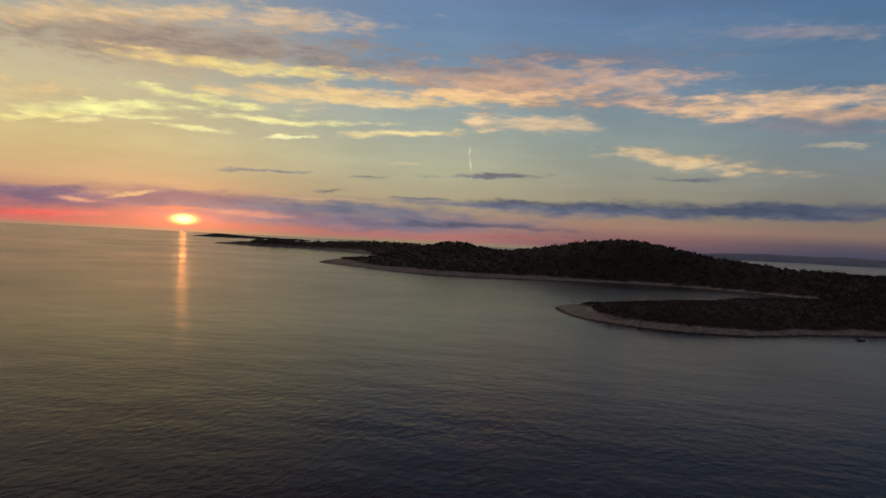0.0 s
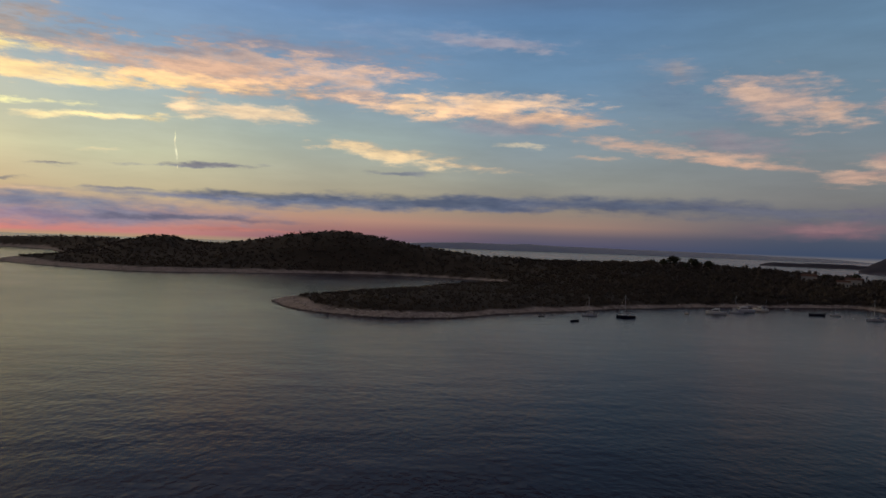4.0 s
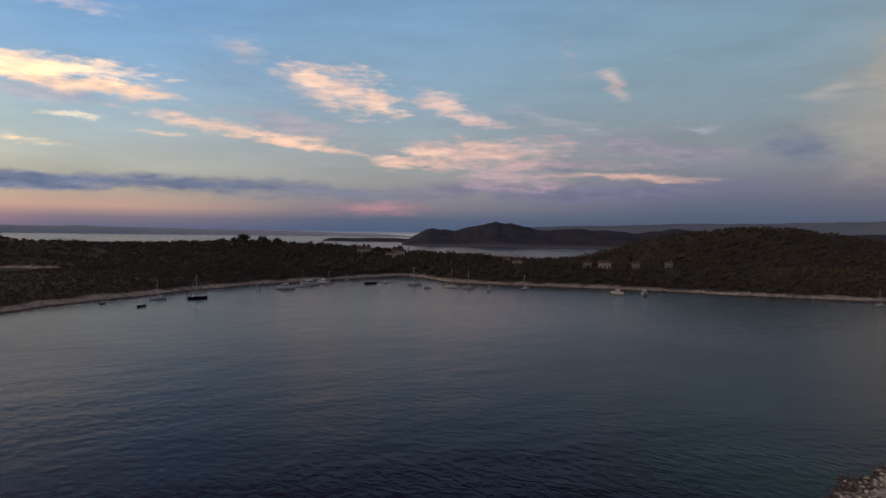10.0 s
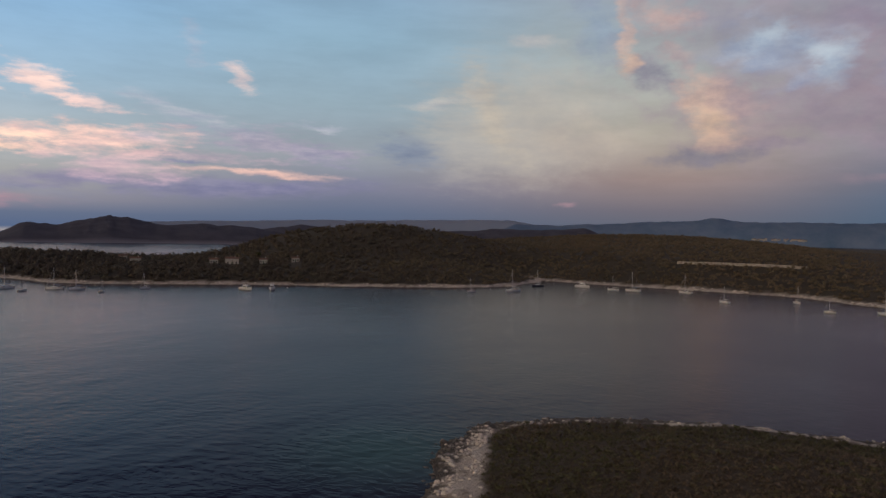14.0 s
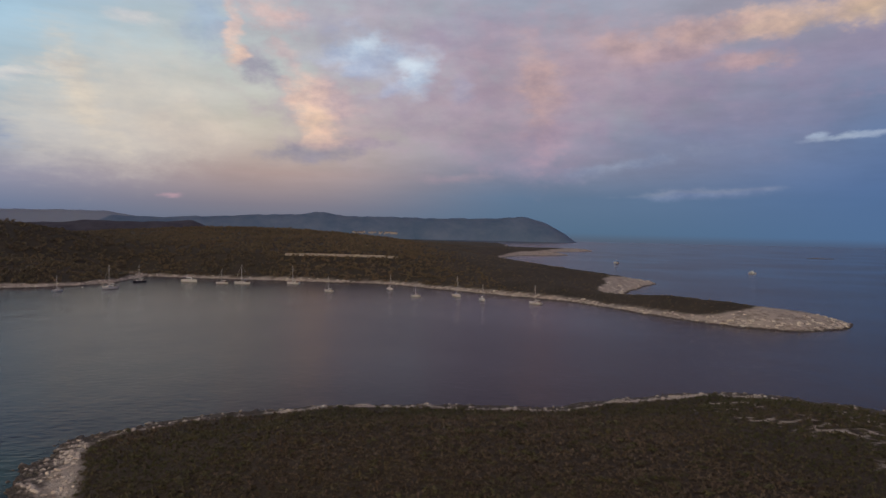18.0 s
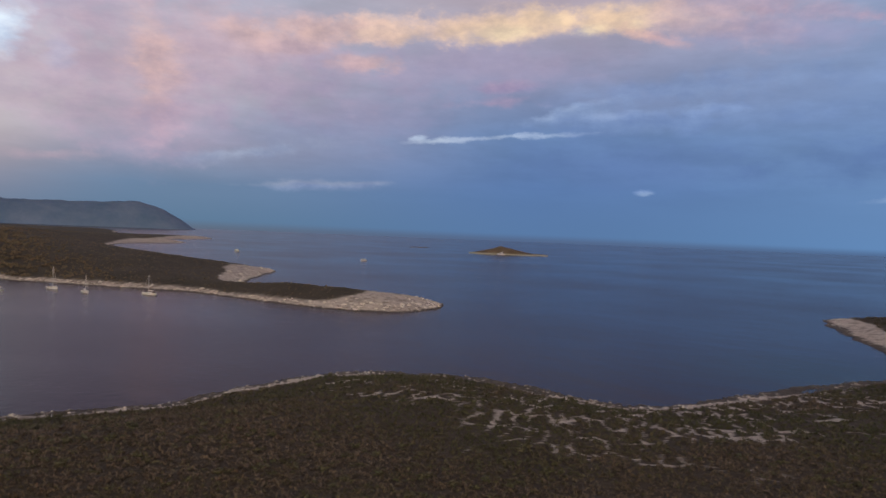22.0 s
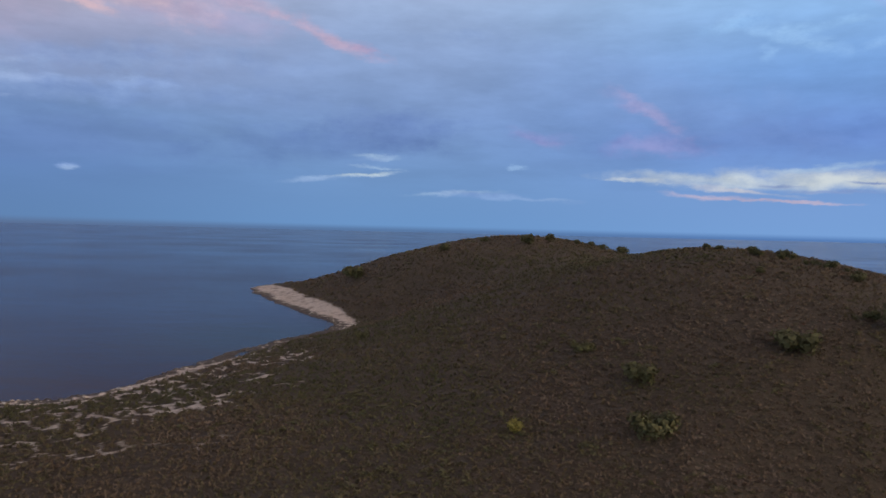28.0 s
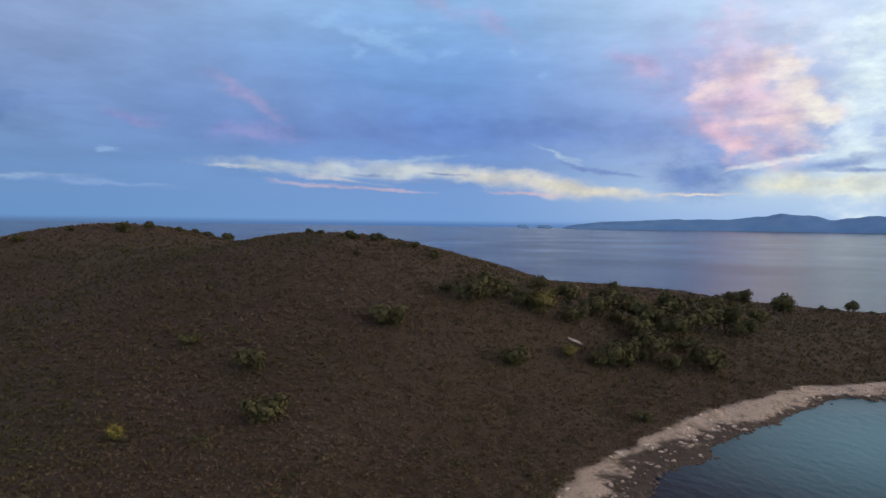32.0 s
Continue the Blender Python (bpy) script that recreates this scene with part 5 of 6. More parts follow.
# ---- boats moored in the bay ----
YACHTS = "yachts moored in the bay"
white_yacht = sailboat(afloat(-16.2, 384, 170, 0.78), gelcoat, "small white sailing yacht moored with bare mast", YACHTS, sailcloth)
navy_yacht = sailboat(afloat(-19.0, 384, 176, 0.95), navy, "dark-hulled sailing yacht with a tall bare mast", YACHTS, sailcloth)
blue_yacht = sailboat(afloat(-38.9, 461, 120, 0.96), gelcoat, "white sailing yacht with a blue sail cover", YACHTS, canvas)
for kind, a, r, heading, mast in (
        ("w", -23.5, 431, 100, 7.5), ("b", -27.0, 458, 160, 11), ("w", -29.0, 506, 60, 9), ("w", -30.4, 514, 20, 7.6), ("w", -33.5, 490, 150, 9.6), ("b", -35.9, 474, 175, 13),
        ("w", -36.9, 452, 10, 10.2), ("b", -40.3, 455, 165, 12), ("w", -41.9, 433, 20, 9.2), ("w", -44.8, 454, 185, 12.4), ("w", -70.0, 438, 160, 11.4), ("w", -73.4, 450, 150, 17.8),
        ("n", -75.4, 502, 140, 12.2), ("w", -81.3, 487, 90, 12.3), ("b", -82.8, 485, 80, 13.4), ("w", -86.7, 486, 60, 15.6), ("w", -89.5, 426, 45, 11.8), ("w", -94.4, 447, 200, 12.4),
        ("w", -96.5, 401, 60, 9.5), ("b", -99.8, 408, 200, 11.9), ("w", -101.9, 386, 190, 11.6), ("w", -106.2, 376, 40, 12.5)):
    copy_thing({"w": white_yacht, "b": blue_yacht, "n": navy_yacht}[kind], afloat(a, r, heading, mast / 13.0))
CRUISERS = "motorboats in the bay"
cruiser = motorboat(afloat(-25.6, 444, 150, 1.25), gelcoat, "white cabin cruiser moored close to the shore", CRUISERS)
for a, r, heading, s in ((-27.5, 473, 170, 1.1), (-28.6, 489, 120, 0.9), (-52.1, 441, 260, 0.85), (-54.1, 441, 210, 0.9), (-78.9, 504, 250, 0.95), (-122.3, 842, 30, 0.7), (-133.4, 1335, 20, 1.4)):
    copy_thing(cruiser, afloat(a, r, heading, s))
fast = motorboat(afloat(-112.4, 1006, 10, 1.2), gelcoat, "white motorboat under way off the point", "")
tender = open_boat(afloat(-15.0, 350, 215, 1.1), "small dark dinghy crossing the bay", "")
tagged(open_boat(afloat(-32.3, 483, 175, 1.9), "dark open boat moored off the head of the bay", "", 1.9))
# buoys
for a, r in ((-34.6, 478), (-71.6, 462), (-55.3, 452)):
    x, y = polar(a, r)
    buoy = thing("mooring_buoy", pose(x, y, 0), "small pale mooring buoy on the water", "buoy", "mooring buoys")
    bm = bmesh.new()
    bmesh.ops.create_uvsphere(bm, u_segments=10, v_segments=7, radius=0.45)
    part("float", bm, sailcloth, buoy)
    part("ring", rod(bmesh.new(), (0, 0, 0.4), (0, 0, 0.75), 0.06), alloy, buoy)


# ---- plants ----
def height_at(fn, x, y):
    return float(fn(np.array([float(x)]), np.array([float(y)]))[0][0])


def tuft_shape(rng, blades, spread):
    """A tuft of pointed leaves round one root."""
    co, fa = [], []
    for k in range(blades):
        a, e = rng.uniform(0, 2 * math.pi), rng.uniform(0.15, 1.4)
        ln, w = rng.uniform(0.55, 1.0), rng.uniform(0.14, 0.26)
        d = np.array([math.cos(a) * math.cos(e) * spread, math.sin(a) * math.cos(e) * spread, math.sin(e)])
        side = np.array([-math.sin(a), math.cos(a), rng.uniform(-0.4, 0.4)]) * w
        root = d * 0.15 + rng.normal(0, 0.12, 3) * (1, 1, 0)
        co += [root - side, root + side, d * ln]
        fa.append((3 * k, 3 * k + 1, 3 * k + 2))
    return np.array(co), np.array(fa)


def crown_shape(rng, leaves, leaf, flat=0.8, core=1.0, lobes=5):
    """A ragged crown of leaf clumps, of radius 1, over a darker core; gaps stay between the lobes."""
    centres = rng.normal(0, 0.42, (lobes, 3)) * (1, 1, 0.6)
    co, fa = [], []
    for k in range(leaves):
        c = centres[k % lobes]
        d = rng.normal(0, 1, 3)
        d /= np.linalg.norm(d)
        p = c + d * rng.uniform(0.22, 0.64)
        u = np.cross(d, rng.normal(0, 1, 3))
        u /= np.linalg.norm(u) + 1e-6
        v = np.cross(d, u) + d * rng.uniform(-0.6, 0.6)
        s = leaf * rng.uniform(0.6, 1.3)
        n = len(co)
        co += [p - u * s, p + u * s * 0.8 + v * s * 0.3, p + v * s * 1.3]
        fa.append((n, n + 1, n + 2))
    if core:
        bm = bmesh.new()
        bmesh.ops.create_icosphere(bm, subdivisions=1, radius=1)
        for c in (centres if lobes > 6 else centres[:1] * 0.5):
            n = len(co)
            for w in bm.verts:
                co.append(c + np.array(w.co) * rng.uniform(0.36, 0.52) * core)
            fa += [tuple(n + x.index for x in f.verts) for f in bm.faces]
        bm.free()
    co = np.array(co)
    co[:, 2] = co[:, 2] * flat
    co[:, 2] -= co[:, 2].min()
    return co, np.array(fa)


def scatter(name, shapes, where_at, size, tall, tone, mat, label, category):
    """Many small plants as one mesh: shapes turned, sized and set down at the places."""
    rng = np.random.default_rng(len(where_at))
    pick = rng.integers(0, len(shapes), len(where_at))
    turn = rng.uniform(0, 2 * math.pi, len(where_at))
    all_co, all_fa, all_tone, count = [], [], [], 0
    for k, (co, fa) in enumerate(shapes):
        sel = np.nonzero(pick == k)[0]
        if not len(sel):
            continue
        c, s = np.cos(turn[sel])[:, None], np.sin(turn[sel])[:, None]
        x = (co[None, :, 0] * c - co[None, :, 1] * s) * size[sel][:, None] + where_at[sel, 0][:, None]
        y = (co[None, :, 0] * s + co[None, :, 1] * c) * size[sel][:, None] + where_at[sel, 1][:, None]
        z = co[None, :, 2] * tall[sel][:, None] + where_at[sel, 2][:, None]
        all_co.append(np.stack([x, y, z], -1).reshape(-1, 3))
        all_fa.append((fa[None] + (np.arange(len(sel)) * len(co))[:, None, None] + count).reshape(-1, 3))
        all_tone.append(np.repeat(tone[sel], len(co)))
        count += len(sel) * len(co)
    me = mesh_from(name, np.concatenate(all_co), np.concatenate(all_fa))
    at = me.attributes.new("tone", "FLOAT", "POINT")
    at.data.foreach_set("value", np.concatenate(all_tone).astype(np.float32))
    me.materials.append(mat)
    return tagged(new(name, me), label, category, kind="stuff")


rng = np.random.default_rng(3)
# heath on the near island
n = 170000
a, r = np.radians(rng.uniform(-242, -58, n)), 52 * (470 / 52) ** rng.random(n)
x, y = -np.sin(a) * r, np.cos(a) * r
z, rock, d = near_height(x, y)
keep = (d > 0.8) & (rock < 0.35 + 0.25 * rng.random(n))
x, y, z, r, d = x[keep], y[keep], z[keep], r[keep], d[keep]
patch = fbm(x / 22 + 9, y / 22, 4)
tone = np.clip(0.52 + 0.55 * patch + rng.normal(0, 0.14, len(x)) - 0.3 * smooth(-0.1, 0.35, fbm(x / 60, y / 60 + 4, 3)) - 0.08 * smooth(40, 120, x), 0, 1)
size = (0.34 + 0.26 * rng.random(len(x))) * (r / 90) ** 0.6 * (1 + 0.15 * patch)
scatter("heath", [tuft_shape(rng, 9, 1.3) for _ in range(8)], np.stack([x, y, z - 0.05], -1), size, size * (0.75 + 0.5 * rng.random(len(x))), tone, heath_leaf,
        "dry brown and olive heath shrubs covering the island", "heath")
# low rounded shrubs among the heath
n = 9000
a, r = np.radians(rng.uniform(-242, -58, n)), 55 * (460 / 55) ** rng.random(n)
x, y = -np.sin(a) * r, np.cos(a) * r
z, rock, d = near_height(x, y)
keep = (d > 3) & (rock < 0.3) & (fbm(x / 16 + 70, y / 16, 3) + 0.25 * smooth(20, 110, x) > 0.0)
x, y, z, r = x[keep], y[keep], z[keep], r[keep]
size = (0.5 + 0.7 * rng.random(len(x)) ** 2) * (r / 120) ** 0.3
scatter("low_scrub", [crown_shape(rng, 44, 0.26, 0.7, 0.6, 4) for _ in range(6)], np.stack([x, y, z - 0.15], -1), size, size * 0.8,
        np.clip(0.1 + 0.25 * rng.random(len(x)) + 0.2 * fbm(x / 30, y / 30, 2), 0, 1), heath_leaf, "low rounded scrub among the heath", "scrub")
HOUSES = ((394, 637, 13.2), (391, 582, 10.1), (412, 599, 12.8), (462, 490, 6.5), (435, 448, 8.5), (453, 384, 6.5), (448, 362, 10.1), (461, 342, 6), (477, 323, 6))
# woods and maquis on the mainland, with clearings before the houses
n = 72000
a, r = np.radians(rng.uniform(-130, 42, n)), 310 * (1700 / 310) ** rng.random(n)
x, y = -np.sin(a) * r, np.cos(a) * r
z, rock, d = main_height(x, y)
keep = (d > 3.5) & (rock < 0.3)
for hx, hy, wide in HOUSES:
    far = math.hypot(hx, hy)
    ahead, aside = (x * hx + y * hy) / far, (x * hy - y * hx) / far
    keep &= ~((np.abs(aside) < wide * 0.5 + 2.5) & (ahead > far - 24) & (ahead < far + 7))
x, y, z, r, a, d = x[keep], y[keep], z[keep], r[keep], a[keep], d[keep]
isthmus = np.exp(-0.5 * (((x - 400) / 190) ** 2 + ((y - 560) / 190) ** 2))
heathy = np.maximum(smooth(-60, -130, y), 0.8 * np.exp(-0.5 * (((x - 45) / 80) ** 2 + ((y - 460) / 95) ** 2)))
size = (1.05 + 1.0 * rng.random(len(x))) * (r / 450) ** 0.35 * (1 + 0.5 * isthmus) * (1 - 0.62 * heathy)
tall = size * (0.85 + 0.45 * rng.random(len(x))) * (1 + 0.35 * isthmus)
tone = np.clip(0.25 + 0.5 * smooth(radians(-40), radians(-95), a) + 0.4 * fbm(x / 70, y / 70, 4) + rng.normal(0, 0.1, len(x)) - 0.2 * isthmus, 0, 1)
scatter("woods", [crown_shape(rng, 32, 0.3, 0.8, 1.15, 3) for _ in range(7)], np.stack([x, y, z - 0.4], -1), size, tall, tone, wood_leaf,
        "dark pine and maquis woods covering the shores", "woods")


def leafy(name, bm_shape, mat, parent, tone):
    co, fa = bm_shape
    me = mesh_from(name, co, fa)
    at = me.attributes.new("tone", "FLOAT", "POINT")
    at.data.foreach_set("value", np.full(len(co), tone, np.float32))
    me.materials.append(mat)
    ob = new(name, me)
    ob.parent = parent
    return ob


def tree_template(name, seed, leaves, crown_z, label, category, group, tone, lobes=8):
    """A small tree of radius 1: forked trunk, limbs and a ragged crown."""
    rng2 = np.random.default_rng(seed)
    tree_ob = thing(name, pose(0, 0, -200), label, category, group)
    bm = bmesh.new()
    lean = rng2.uniform(-0.12, 0.12, 2)
    top = (lean[0], lean[1], crown_z + 0.35)
    rod(bm, (0, 0, -0.15), (lean[0] * 0.5, lean[1] * 0.5, (crown_z + 0.2) * 0.6), 0.085, 0.06, 7)
    rod(bm, (lean[0] * 0.5, lean[1] * 0.5, (crown_z + 0.2) * 0.58), top, 0.06, 0.03, 6)
    part("trunk", bm, bark, tree_ob)
    for k in range(4):
        ang = k * 1.6 + rng2.uniform(0, 0.8)
        part("limb", rod(bmesh.new(), (lean[0] * 0.5, lean[1] * 0.5, crown_z * 0.6), (0.55 * math.cos(ang), 0.55 * math.sin(ang), crown_z + 0.45), 0.035, 0.015, 5), bark, tree_ob)
    co, fa = crown_shape(rng2, leaves, 0.17, 0.9, 0.55, lobes)
    co = co + (0, 0, crown_z)
    leafy("crown", (co, fa), bush_leaf, tree_ob, tone)
    return tree_ob


SHRUBS, COPSE, PINES = "shrubs on the heath", "trees of the copse", "pines on the isthmus"
shrub_kinds = [tree_template("shrub", 20 + k, 900, 0.05, label, "shrub", SHRUBS, tone, 7) for k, (tone, label) in enumerate((
    (0.05, "dark green rounded shrub on the dry heath"), (0.4, "olive green shrub with loose leaves on the heath"), (1.0, "small yellow-green flowering shrub on the heath")))]
tree_kinds = [tree_template("tree", 40 + k, 1000, 0.3, label, "tree", COPSE, tone) for k, (tone, label) in enumerate((
    (0.05, "dark green low tree on the flank of the hill"), (0.35, "green bushy tree with short trunk in the copse"), (0.75, "light yellow-green bushy tree in the copse")))]
pine_kind = tree_template("pine", 60, 700, 0.9, "dark pine standing above the houses", "pine tree", PINES, 0.0)


def planted(kind, fn, x, y, width, sink=0.1):
    return copy_thing(kind, pose(x, y, height_at(fn, x, y) - sink, 0, 0, (x * 37 + y * 53) % 360) @ Matrix.Scale(width / 2, 4))


def shrub(x, y, width, tone):
    planted(shrub_kinds[0 if tone < 0.12 else 1 if tone < 0.8 else 2], near_height, x, y, width * 0.85)


copse = []


def small_tree(x, y, width, tone):
    width *= 0.52 if x < -175 else 0.86
    copse.append((x, y, width, tone))
    planted(tree_kinds[0 if tone < 0.25 else 1 if tone < 0.6 else 2], near_height, x, y, width)


def pine(x, y, h):
    planted(pine_kind, main_height, x, y, h * 0.8)


# ---- houses ----
def house(x, y, width):
    """A plain stone house with a shallow tiled roof."""
    z = height_at(main_height, x, y) - 0.3
    face = math.degrees(math.atan2(-y, -x)) + 90
    h = thing("house", pose(x, y, z, 0, 0, face), "small pale house with a clay tile roof among the trees", "house", "houses behind the bay")
    w, dpt, eave = width / 2, max(2.6, width * 0.3), 4.4 if width > 8 else 3.2
    wall = part("wall", box(bmesh.new(), -w, w, -dpt, dpt, 0, eave), plaster, h)
    bm = bmesh.new()
    pts = [(-w - 0.4, -dpt - 0.4, eave), (w + 0.4, -dpt - 0.4, eave), (w + 0.4, dpt + 0.4, eave), (-w - 0.4, dpt + 0.4, eave), (-w - 0.4, 0, eave + dpt * 0.5), (w + 0.4, 0, eave + dpt * 0.5)]
    v = [bm.verts.new(p) for p in pts]
    for f in ((0, 1, 5, 4), (3, 4, 5, 2), (0, 4, 3), (1, 2, 5), (0, 3, 2, 1)):
        bm.faces.new([v[i] for i in f])
    roof = part("roof", bm, roof_tile, h)
    part("chimney", box(bmesh.new(), w * 0.4, w * 0.4 + 0.6, -0.3, 0.3, eave + 0.2, eave + dpt * 0.5 + 0.9), plaster, roof)
    part("door", box(bmesh.new(), -0.5, 0.5, -dpt - 0.06, -dpt + 0.02, 0.1, 2.2), shutter, h)
    for k in (-0.62, 0.62):
        win = part("window", box(bmesh.new(), w * k - 0.5, w * k + 0.5, -dpt - 0.05, -dpt + 0.02, 1.0, 2.2), smoked, h)
        part("sill", box(bmesh.new(), w * k - 0.6, w * k + 0.6, -dpt - 0.15, -dpt + 0.01, 0.9, 0.99), plaster, win)


for hx, hy, wide in HOUSES:
    house(hx, hy, wide)
# shrubs that stand alone on the heath: place, width, height, tone
shrub(-16.0, -94.7, 6.0, 0.35)
shrub(2.5, -96.0, 2.6, 0.95)
shrub(-42.7, -121.7, 6.8, 0.15)
shrub(-16.6, -112.8, 5.5, 0.40)
shrub(-8.4, -127.7, 3.7, 0.55)
shrub(-63.5, -112.3, 6.0, 0.45)
shrub(-80.0, -96.1, 3.4, 0.60)
shrub(-48.4, -163.0, 2.4, 0.50)
shrub(-68.7, -163.1, 3.4, 0.40)
shrub(40.6, -306.3, 5.4, 0.40)
shrub(4.0, -304.0, 7.3, 0.40)
shrub(83.5, -318.2, 10.5, 0.40)
shrub(43.7, -174.6, 3.5, 0.30)
# the copse on the flank of the hill
small_tree(-64.9, -131.9, 7.7, 0.30)
small_tree(-72.8, -136.8, 6.5, 0.35)
small_tree(-91.6, -150.0, 5.0, 0.20)
small_tree(-80.9, -131.0, 7.8, 0.75)
small_tree(-94.3, -141.5, 6.6, 0.45)
small_tree(-113.1, -154.0, 6.0, 0.25)
small_tree(-99.3, -135.5, 7.9, 0.30)
small_tree(-111.7, -143.7, 7.6, 0.30)
small_tree(-112.9, -136.4, 8.3, 0.40)
small_tree(-132.8, -150.9, 10.1, 0.20)
small_tree(-117.9, -129.3, 9.7, 0.30)
small_tree(-132.6, -138.8, 9.0, 0.35)
small_tree(-142.9, -140.0, 10.1, 0.30)
small_tree(-100.6, -119.2, 7.9, 0.30)
small_tree(-89.4, -115.4, 8.1, 0.35)
small_tree(-104.3, -127.9, 6.9, 0.45)
small_tree(-113.3, -117.2, 7.7, 0.30)
small_tree(-207.8, -196.6, 13.5, 0.30)
small_tree(-211.9, -181.5, 15.5, 0.15)
small_tree(-244.5, -179.0, 9.7, 0.20)
small_tree(-233.7, -183.3, 5.5, 0.30)
small_tree(-209.0, -203.9, 9.8, 0.30)
small_tree(-184.5, -197.1, 8.2, 0.25)
small_tree(-145.7, -192.0, 7.3, 0.20)
small_tree(-78.8, -116.9, 4.3, 0.70)
small_tree(-88.7, -129.6, 5.8, 0.30)
small_tree(-77.7, -134.1, 5.2, 0.30)
small_tree(-183.3, -209.0, 7.0, 0.20)
small_tree(-167.2, -152.1, 6.8, 0.40)
small_tree(-162.8, -165.3, 9.0, 0.30)
# dark shrubs along the ridge
shrub(-35.2, -310.0, 5.5, 0.1)
shrub(-68.9, -393.0, 5.1, 0.1)
shrub(-44.1, -194.1, 2.5, 0.1)
shrub(-46.8, -190.3, 2.2, 0.1)
shrub(-52.2, -182.7, 3.3, 0.1)
shrub(-53.5, -180.2, 2.4, 0.1)
shrub(-58.6, -179.7, 3.9, 0.1)
shrub(-62.2, -175.3, 1.8, 0.1)
shrub(-64.2, -175.6, 2.1, 0.1)
shrub(-68.4, -175.1, 3.3, 0.1)
shrub(-71.4, -175.0, 1.5, 0.1)
shrub(-73.1, -173.2, 1.8, 0.1)
shrub(22.9, -313.2, 3.5, 0.1)
shrub(-5.7, -319.9, 5.1, 0.1)
shrub(-16.8, -315.6, 3.5, 0.1)
shrub(-23.1, -318.2, 3.6, 0.1)
shrub(-27.8, -315.8, 3.6, 0.1)
# tall pines on the isthmus
pine(285, 715, 9.6)
pine(294, 713, 12.8)
pine(312, 705, 10.4)
pine(323, 697, 10.4)
pine(301, 700, 6.3)
pine(328, 746, 8.5)
pine(486, 366, 6.0)
pine(417, 604, 9.2)
pine(400, 620, 7.7)
pine(453, 465, 6.0)
pine(592, 688, 6.6)

# young trees between the larger ones of the copse
for x, y, width, tone in tuple(copse[:24]):
    for k in range(2):
        small_tree(x + rng.uniform(-5, 5), y + rng.uniform(-5, 5), width * rng.uniform(0.45, 0.75), min(0.9, tone + rng.uniform(-0.1, 0.35)))

# ---- stone works and shore rocks ----
quay = thing("quay", pose(0, 0, 0), "long low pale stone quay behind the near ridge", "quay")
steps = 16
for k in range(steps):
    t0, t1 = k / steps, (k + 1) / steps
    ax, ay = 577 - 12 * t0, 40 - 89 * t0
    bx, by = 577 - 12 * t1, 40 - 89 * t1
    zz = max(height_at(main_height, ax, ay), height_at(main_height, bx, by)) + 1.9
    bm = bmesh.new()
    v = [bm.verts.new(p) for p in ((ax, ay, zz - 3), (bx, by, zz - 3), (bx + 2.5, by, zz - 3), (ax + 2.5, ay, zz - 3), (ax, ay, zz), (bx, by, zz), (bx + 2.5, by, zz), (ax + 2.5, ay, zz))]
    for f in ((0, 1, 5, 4), (1, 2, 6, 5), (2, 3, 7, 6), (3, 0, 4, 7), (4, 5, 6, 7)):
        bm.faces.new([v[i] for i in f])
    bmesh.ops.recalc_face_normals(bm, faces=bm.faces)
    part("block", bm, dry_stone, quay)

# white village on the slope of the far range
for k in range(46):
    a = -91.2 - 3.7 * rng.random()
    rr = 4097 + 9 * rng.random()
    x, y = polar(a, rr)
    up = 31 + 9 * rng.random() - 1.5 * abs(a + 92.8)
    wide = rng.uniform(4, 11)
    cottage = thing("cottage", pose(x, y, up, 0, 0, rng.uniform(0, 90)), "tiny white house of a far village", "house", "far white village")
    part("wall", box(bmesh.new(), -wide / 2, wide / 2, -4, 4, -9, 2.6), plaster, cottage)
    part("roof", box(bmesh.new(), -wide / 2 - 0.4, wide / 2 + 0.4, -4.4, 4.4, 2.61, 4.2, 0.5), roof_tile, cottage)


def stone_mesh(seed):
    """An angular limestone block of radius 1."""
    rng2 = np.random.default_rng(seed)
    bm = bmesh.new()
    bmesh.ops.create_icosphere(bm, subdivisions=1, radius=1)
    stretch = rng2.uniform(0.7, 1.3, 3) * (1, 1, 0.6)
    cuts = [(lambda q: q / np.linalg.norm(q))(rng2.normal(0, 1, 3)) for _ in range(5)]
    for v in bm.verts:
        p = np.array(v.co)
        for c in cuts:
            over = p @ c - 0.62
            if over > 0:
                p = p - c * over
        v.co = p * stretch * rng2.uniform(0.92, 1.08)
    return bm


pale_log = thing("boulder", pose(-84, -123, height_at(near_height, -84, -123), 0, 8, 100), "long pale weathered rock lying on the slope", "rock")
bm = stone_mesh(99)
for v in bm.verts:
    v.co = (v.co.x * 3.0, v.co.y * 0.6, v.co.z * 0.7 + 0.3)
part("slab", bm, limestone, pale_log)

# low dark shape added in place of a dark reflection on the water
reef = thing("boulder", pose(*polar(-12.4, 366), 0, 0, 0, 20), "low dark shape in place of a reflection just off the shore", "rock")
bm = stone_mesh(98)
for v in bm.verts:
    v.co = (v.co.x * 2.2, v.co.y * 1.4, v.co.z * 1.7 + 0.1)
part("rock_body", bm, plain("dark_reflection_tone", (0.04, 0.036, 0.03), 0.6, vary=0.3, scale=2.0, bump=0.4), reef)


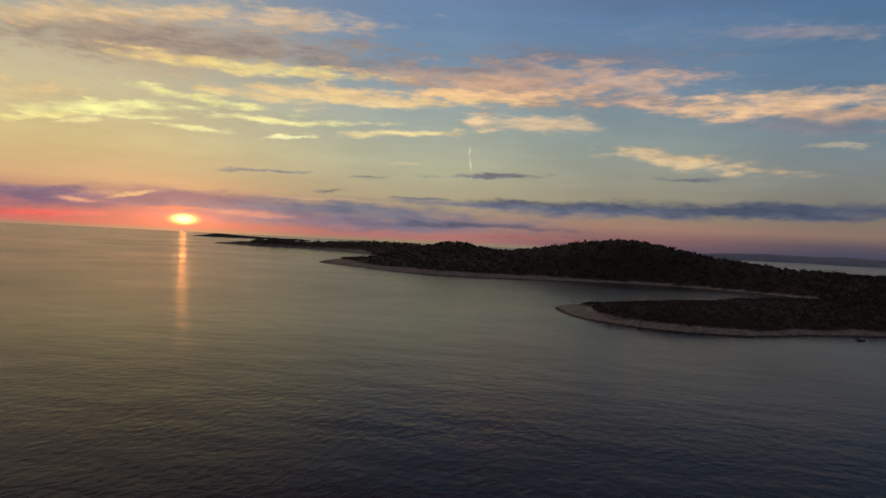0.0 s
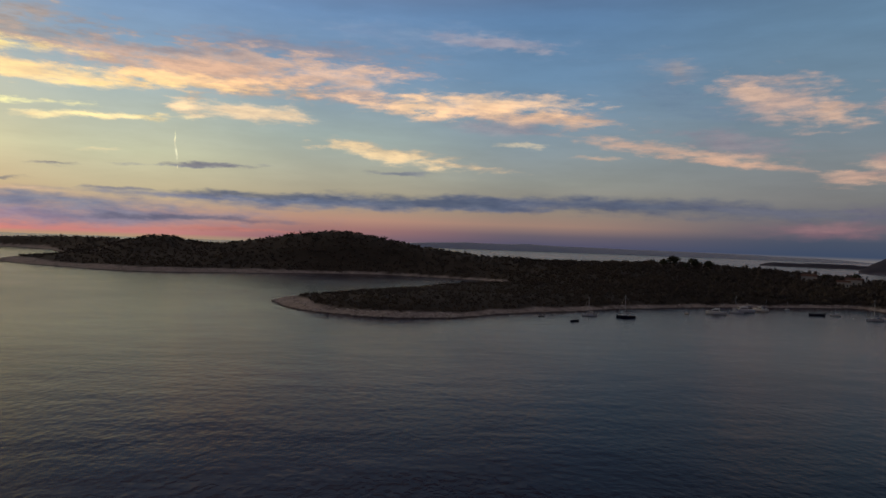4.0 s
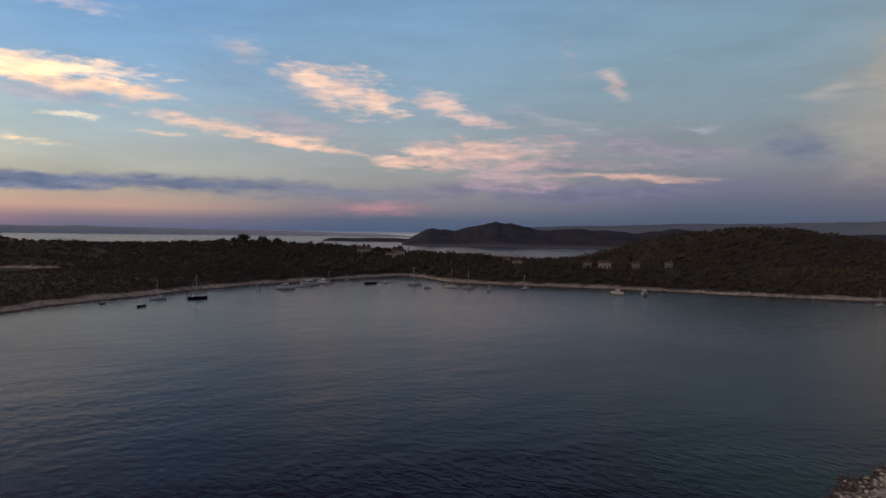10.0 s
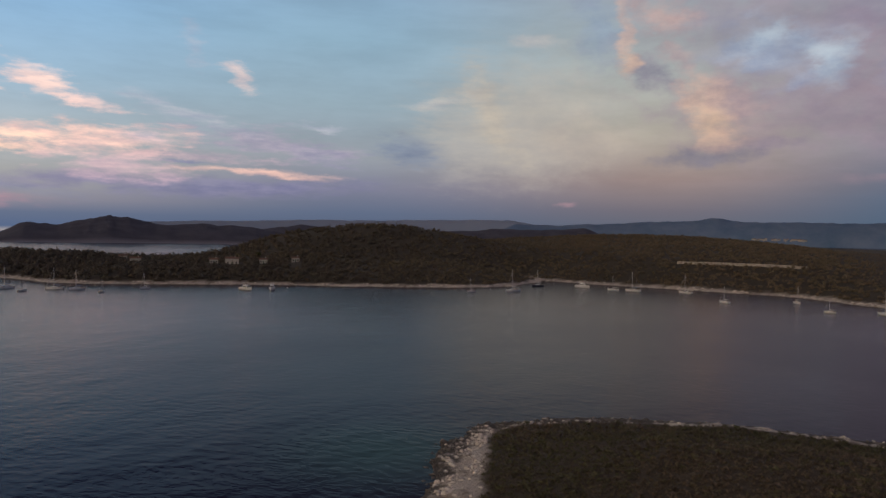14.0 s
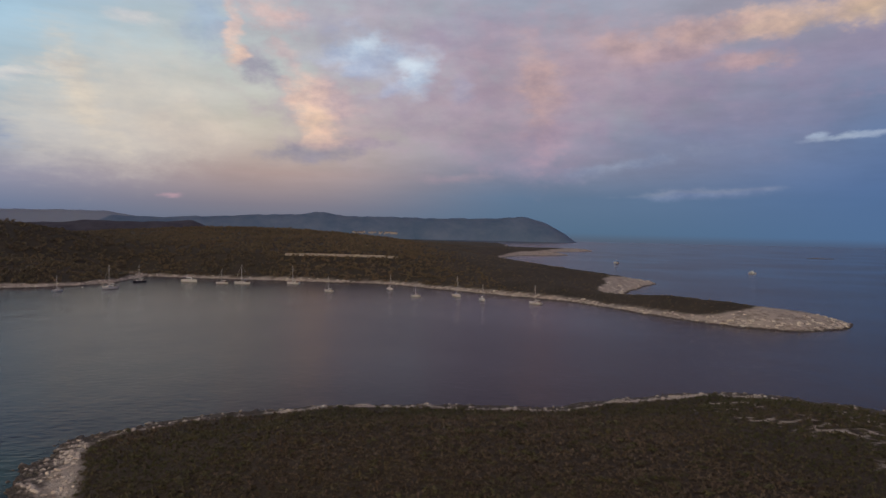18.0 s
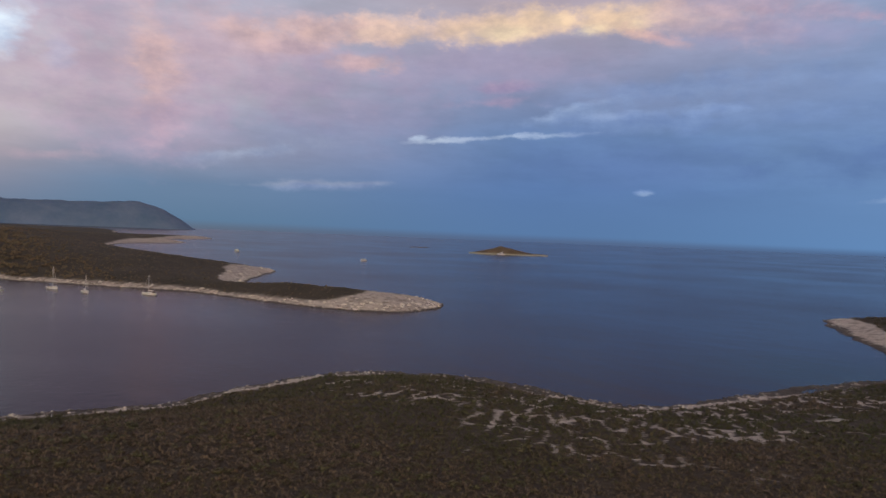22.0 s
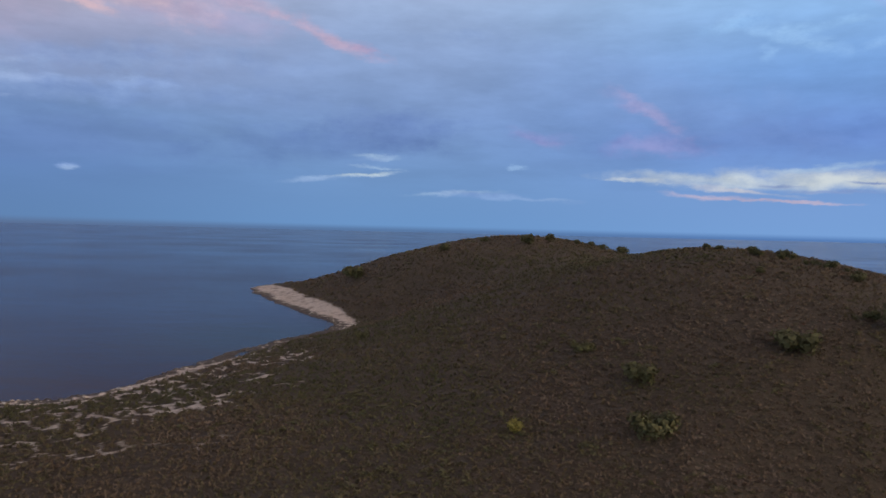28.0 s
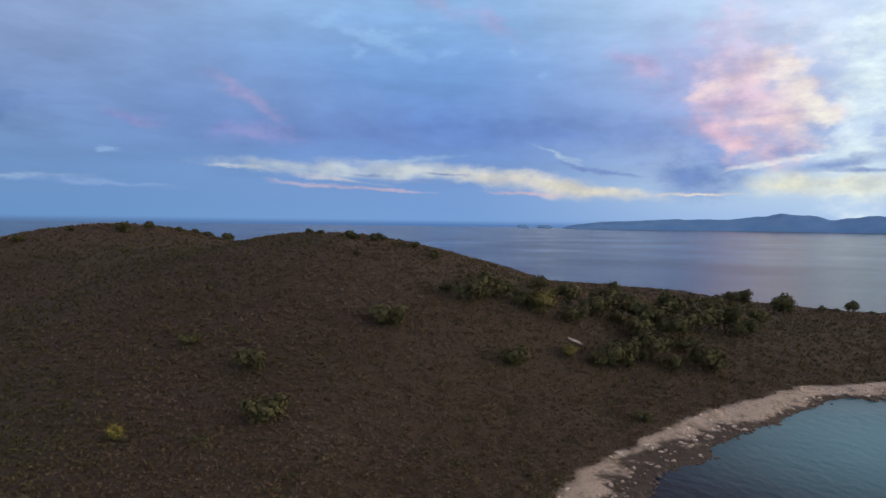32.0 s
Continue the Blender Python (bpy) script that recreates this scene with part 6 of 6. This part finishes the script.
def shore_rocks(fn, count, places, spread, sizes, seed):
    """Places for rocks along a shore."""
    rng2 = np.random.default_rng(seed)
    c = np.array(places)[rng2.integers(0, len(places), count)]
    x, y = c[:, 0] + rng2.normal(0, spread, count), c[:, 1] + rng2.normal(0, spread, count)
    z, rock, d = fn(x, y)
    keep = (d > -2.2) & (rock > 0.45)
    return np.stack([x, y, z], -1)[keep], rng2.uniform(sizes[0], sizes[1], count)[keep] * rng2.uniform(0.5, 1.0, count)[keep]


stones = [None] * 7
for k in range(7):
    stones[k] = bpy.data.meshes.new("stone")
    bm = stone_mesh(k + 1)
    bm.to_mesh(stones[k])
    bm.free()
    stones[k].materials.append(limestone)
spots, sizes = shore_rocks(near_height, 900, ((-63, -73), (-80, -82), (-92, -86), (-103, -90), (-118, -96), (-132, -99), (-146, -97), (90, 41), (97, 43), (108, 44), (118, 43)), 5.5, (0.25, 0.85), 5)
for k in range(min(280, len(spots))):
    ob = new("stone", stones[k % 7])
    ob.parent = near_ground
    ob.matrix_basis = pose(*spots[k], *(rng.uniform(-25, 25, 2)), rng.uniform(0, 360)) @ Matrix.Scale(float(sizes[k]), 4)
rough_shapes = []
for k in range(6):
    bm = stone_mesh(k + 30)
    bm.verts.ensure_lookup_table()
    rough_shapes.append((np.array([v.co for v in bm.verts]), np.array([[w.index for w in f.verts] for f in bm.faces])))
    bm.free()
line = NEAR_SHORE[np.hypot(NEAR_SHORE[:, 0], NEAR_SHORE[:, 1]) > 60]
spots, sizes = shore_rocks(near_height, 9000, line, 5.0, (0.2, 0.75), 8)
scatter("shore_rocks", rough_shapes, spots, sizes, sizes * 0.9, np.zeros(len(sizes)), limestone, "broken pale limestone rocks along the island's shore", "rocks")
sel = MAIN_SHORE[(np.hypot(MAIN_SHORE[:, 0], MAIN_SHORE[:, 1]) < 800)]
spots, sizes = shore_rocks(main_height, 6000, sel, 8.0, (0.5, 1.8), 9)
scatter("shore_rocks", rough_shapes, spots, sizes, sizes * 0.7, np.zeros(len(sizes)), limestone, "pale rocks along the bay's shore", "rocks")

# the first of each kind of plant was only the pattern for the others
for pattern in (*shrub_kinds, *tree_kinds, pine_kind):
    for ob in (*pattern.children_recursive, pattern):
        bpy.data.objects.remove(ob)
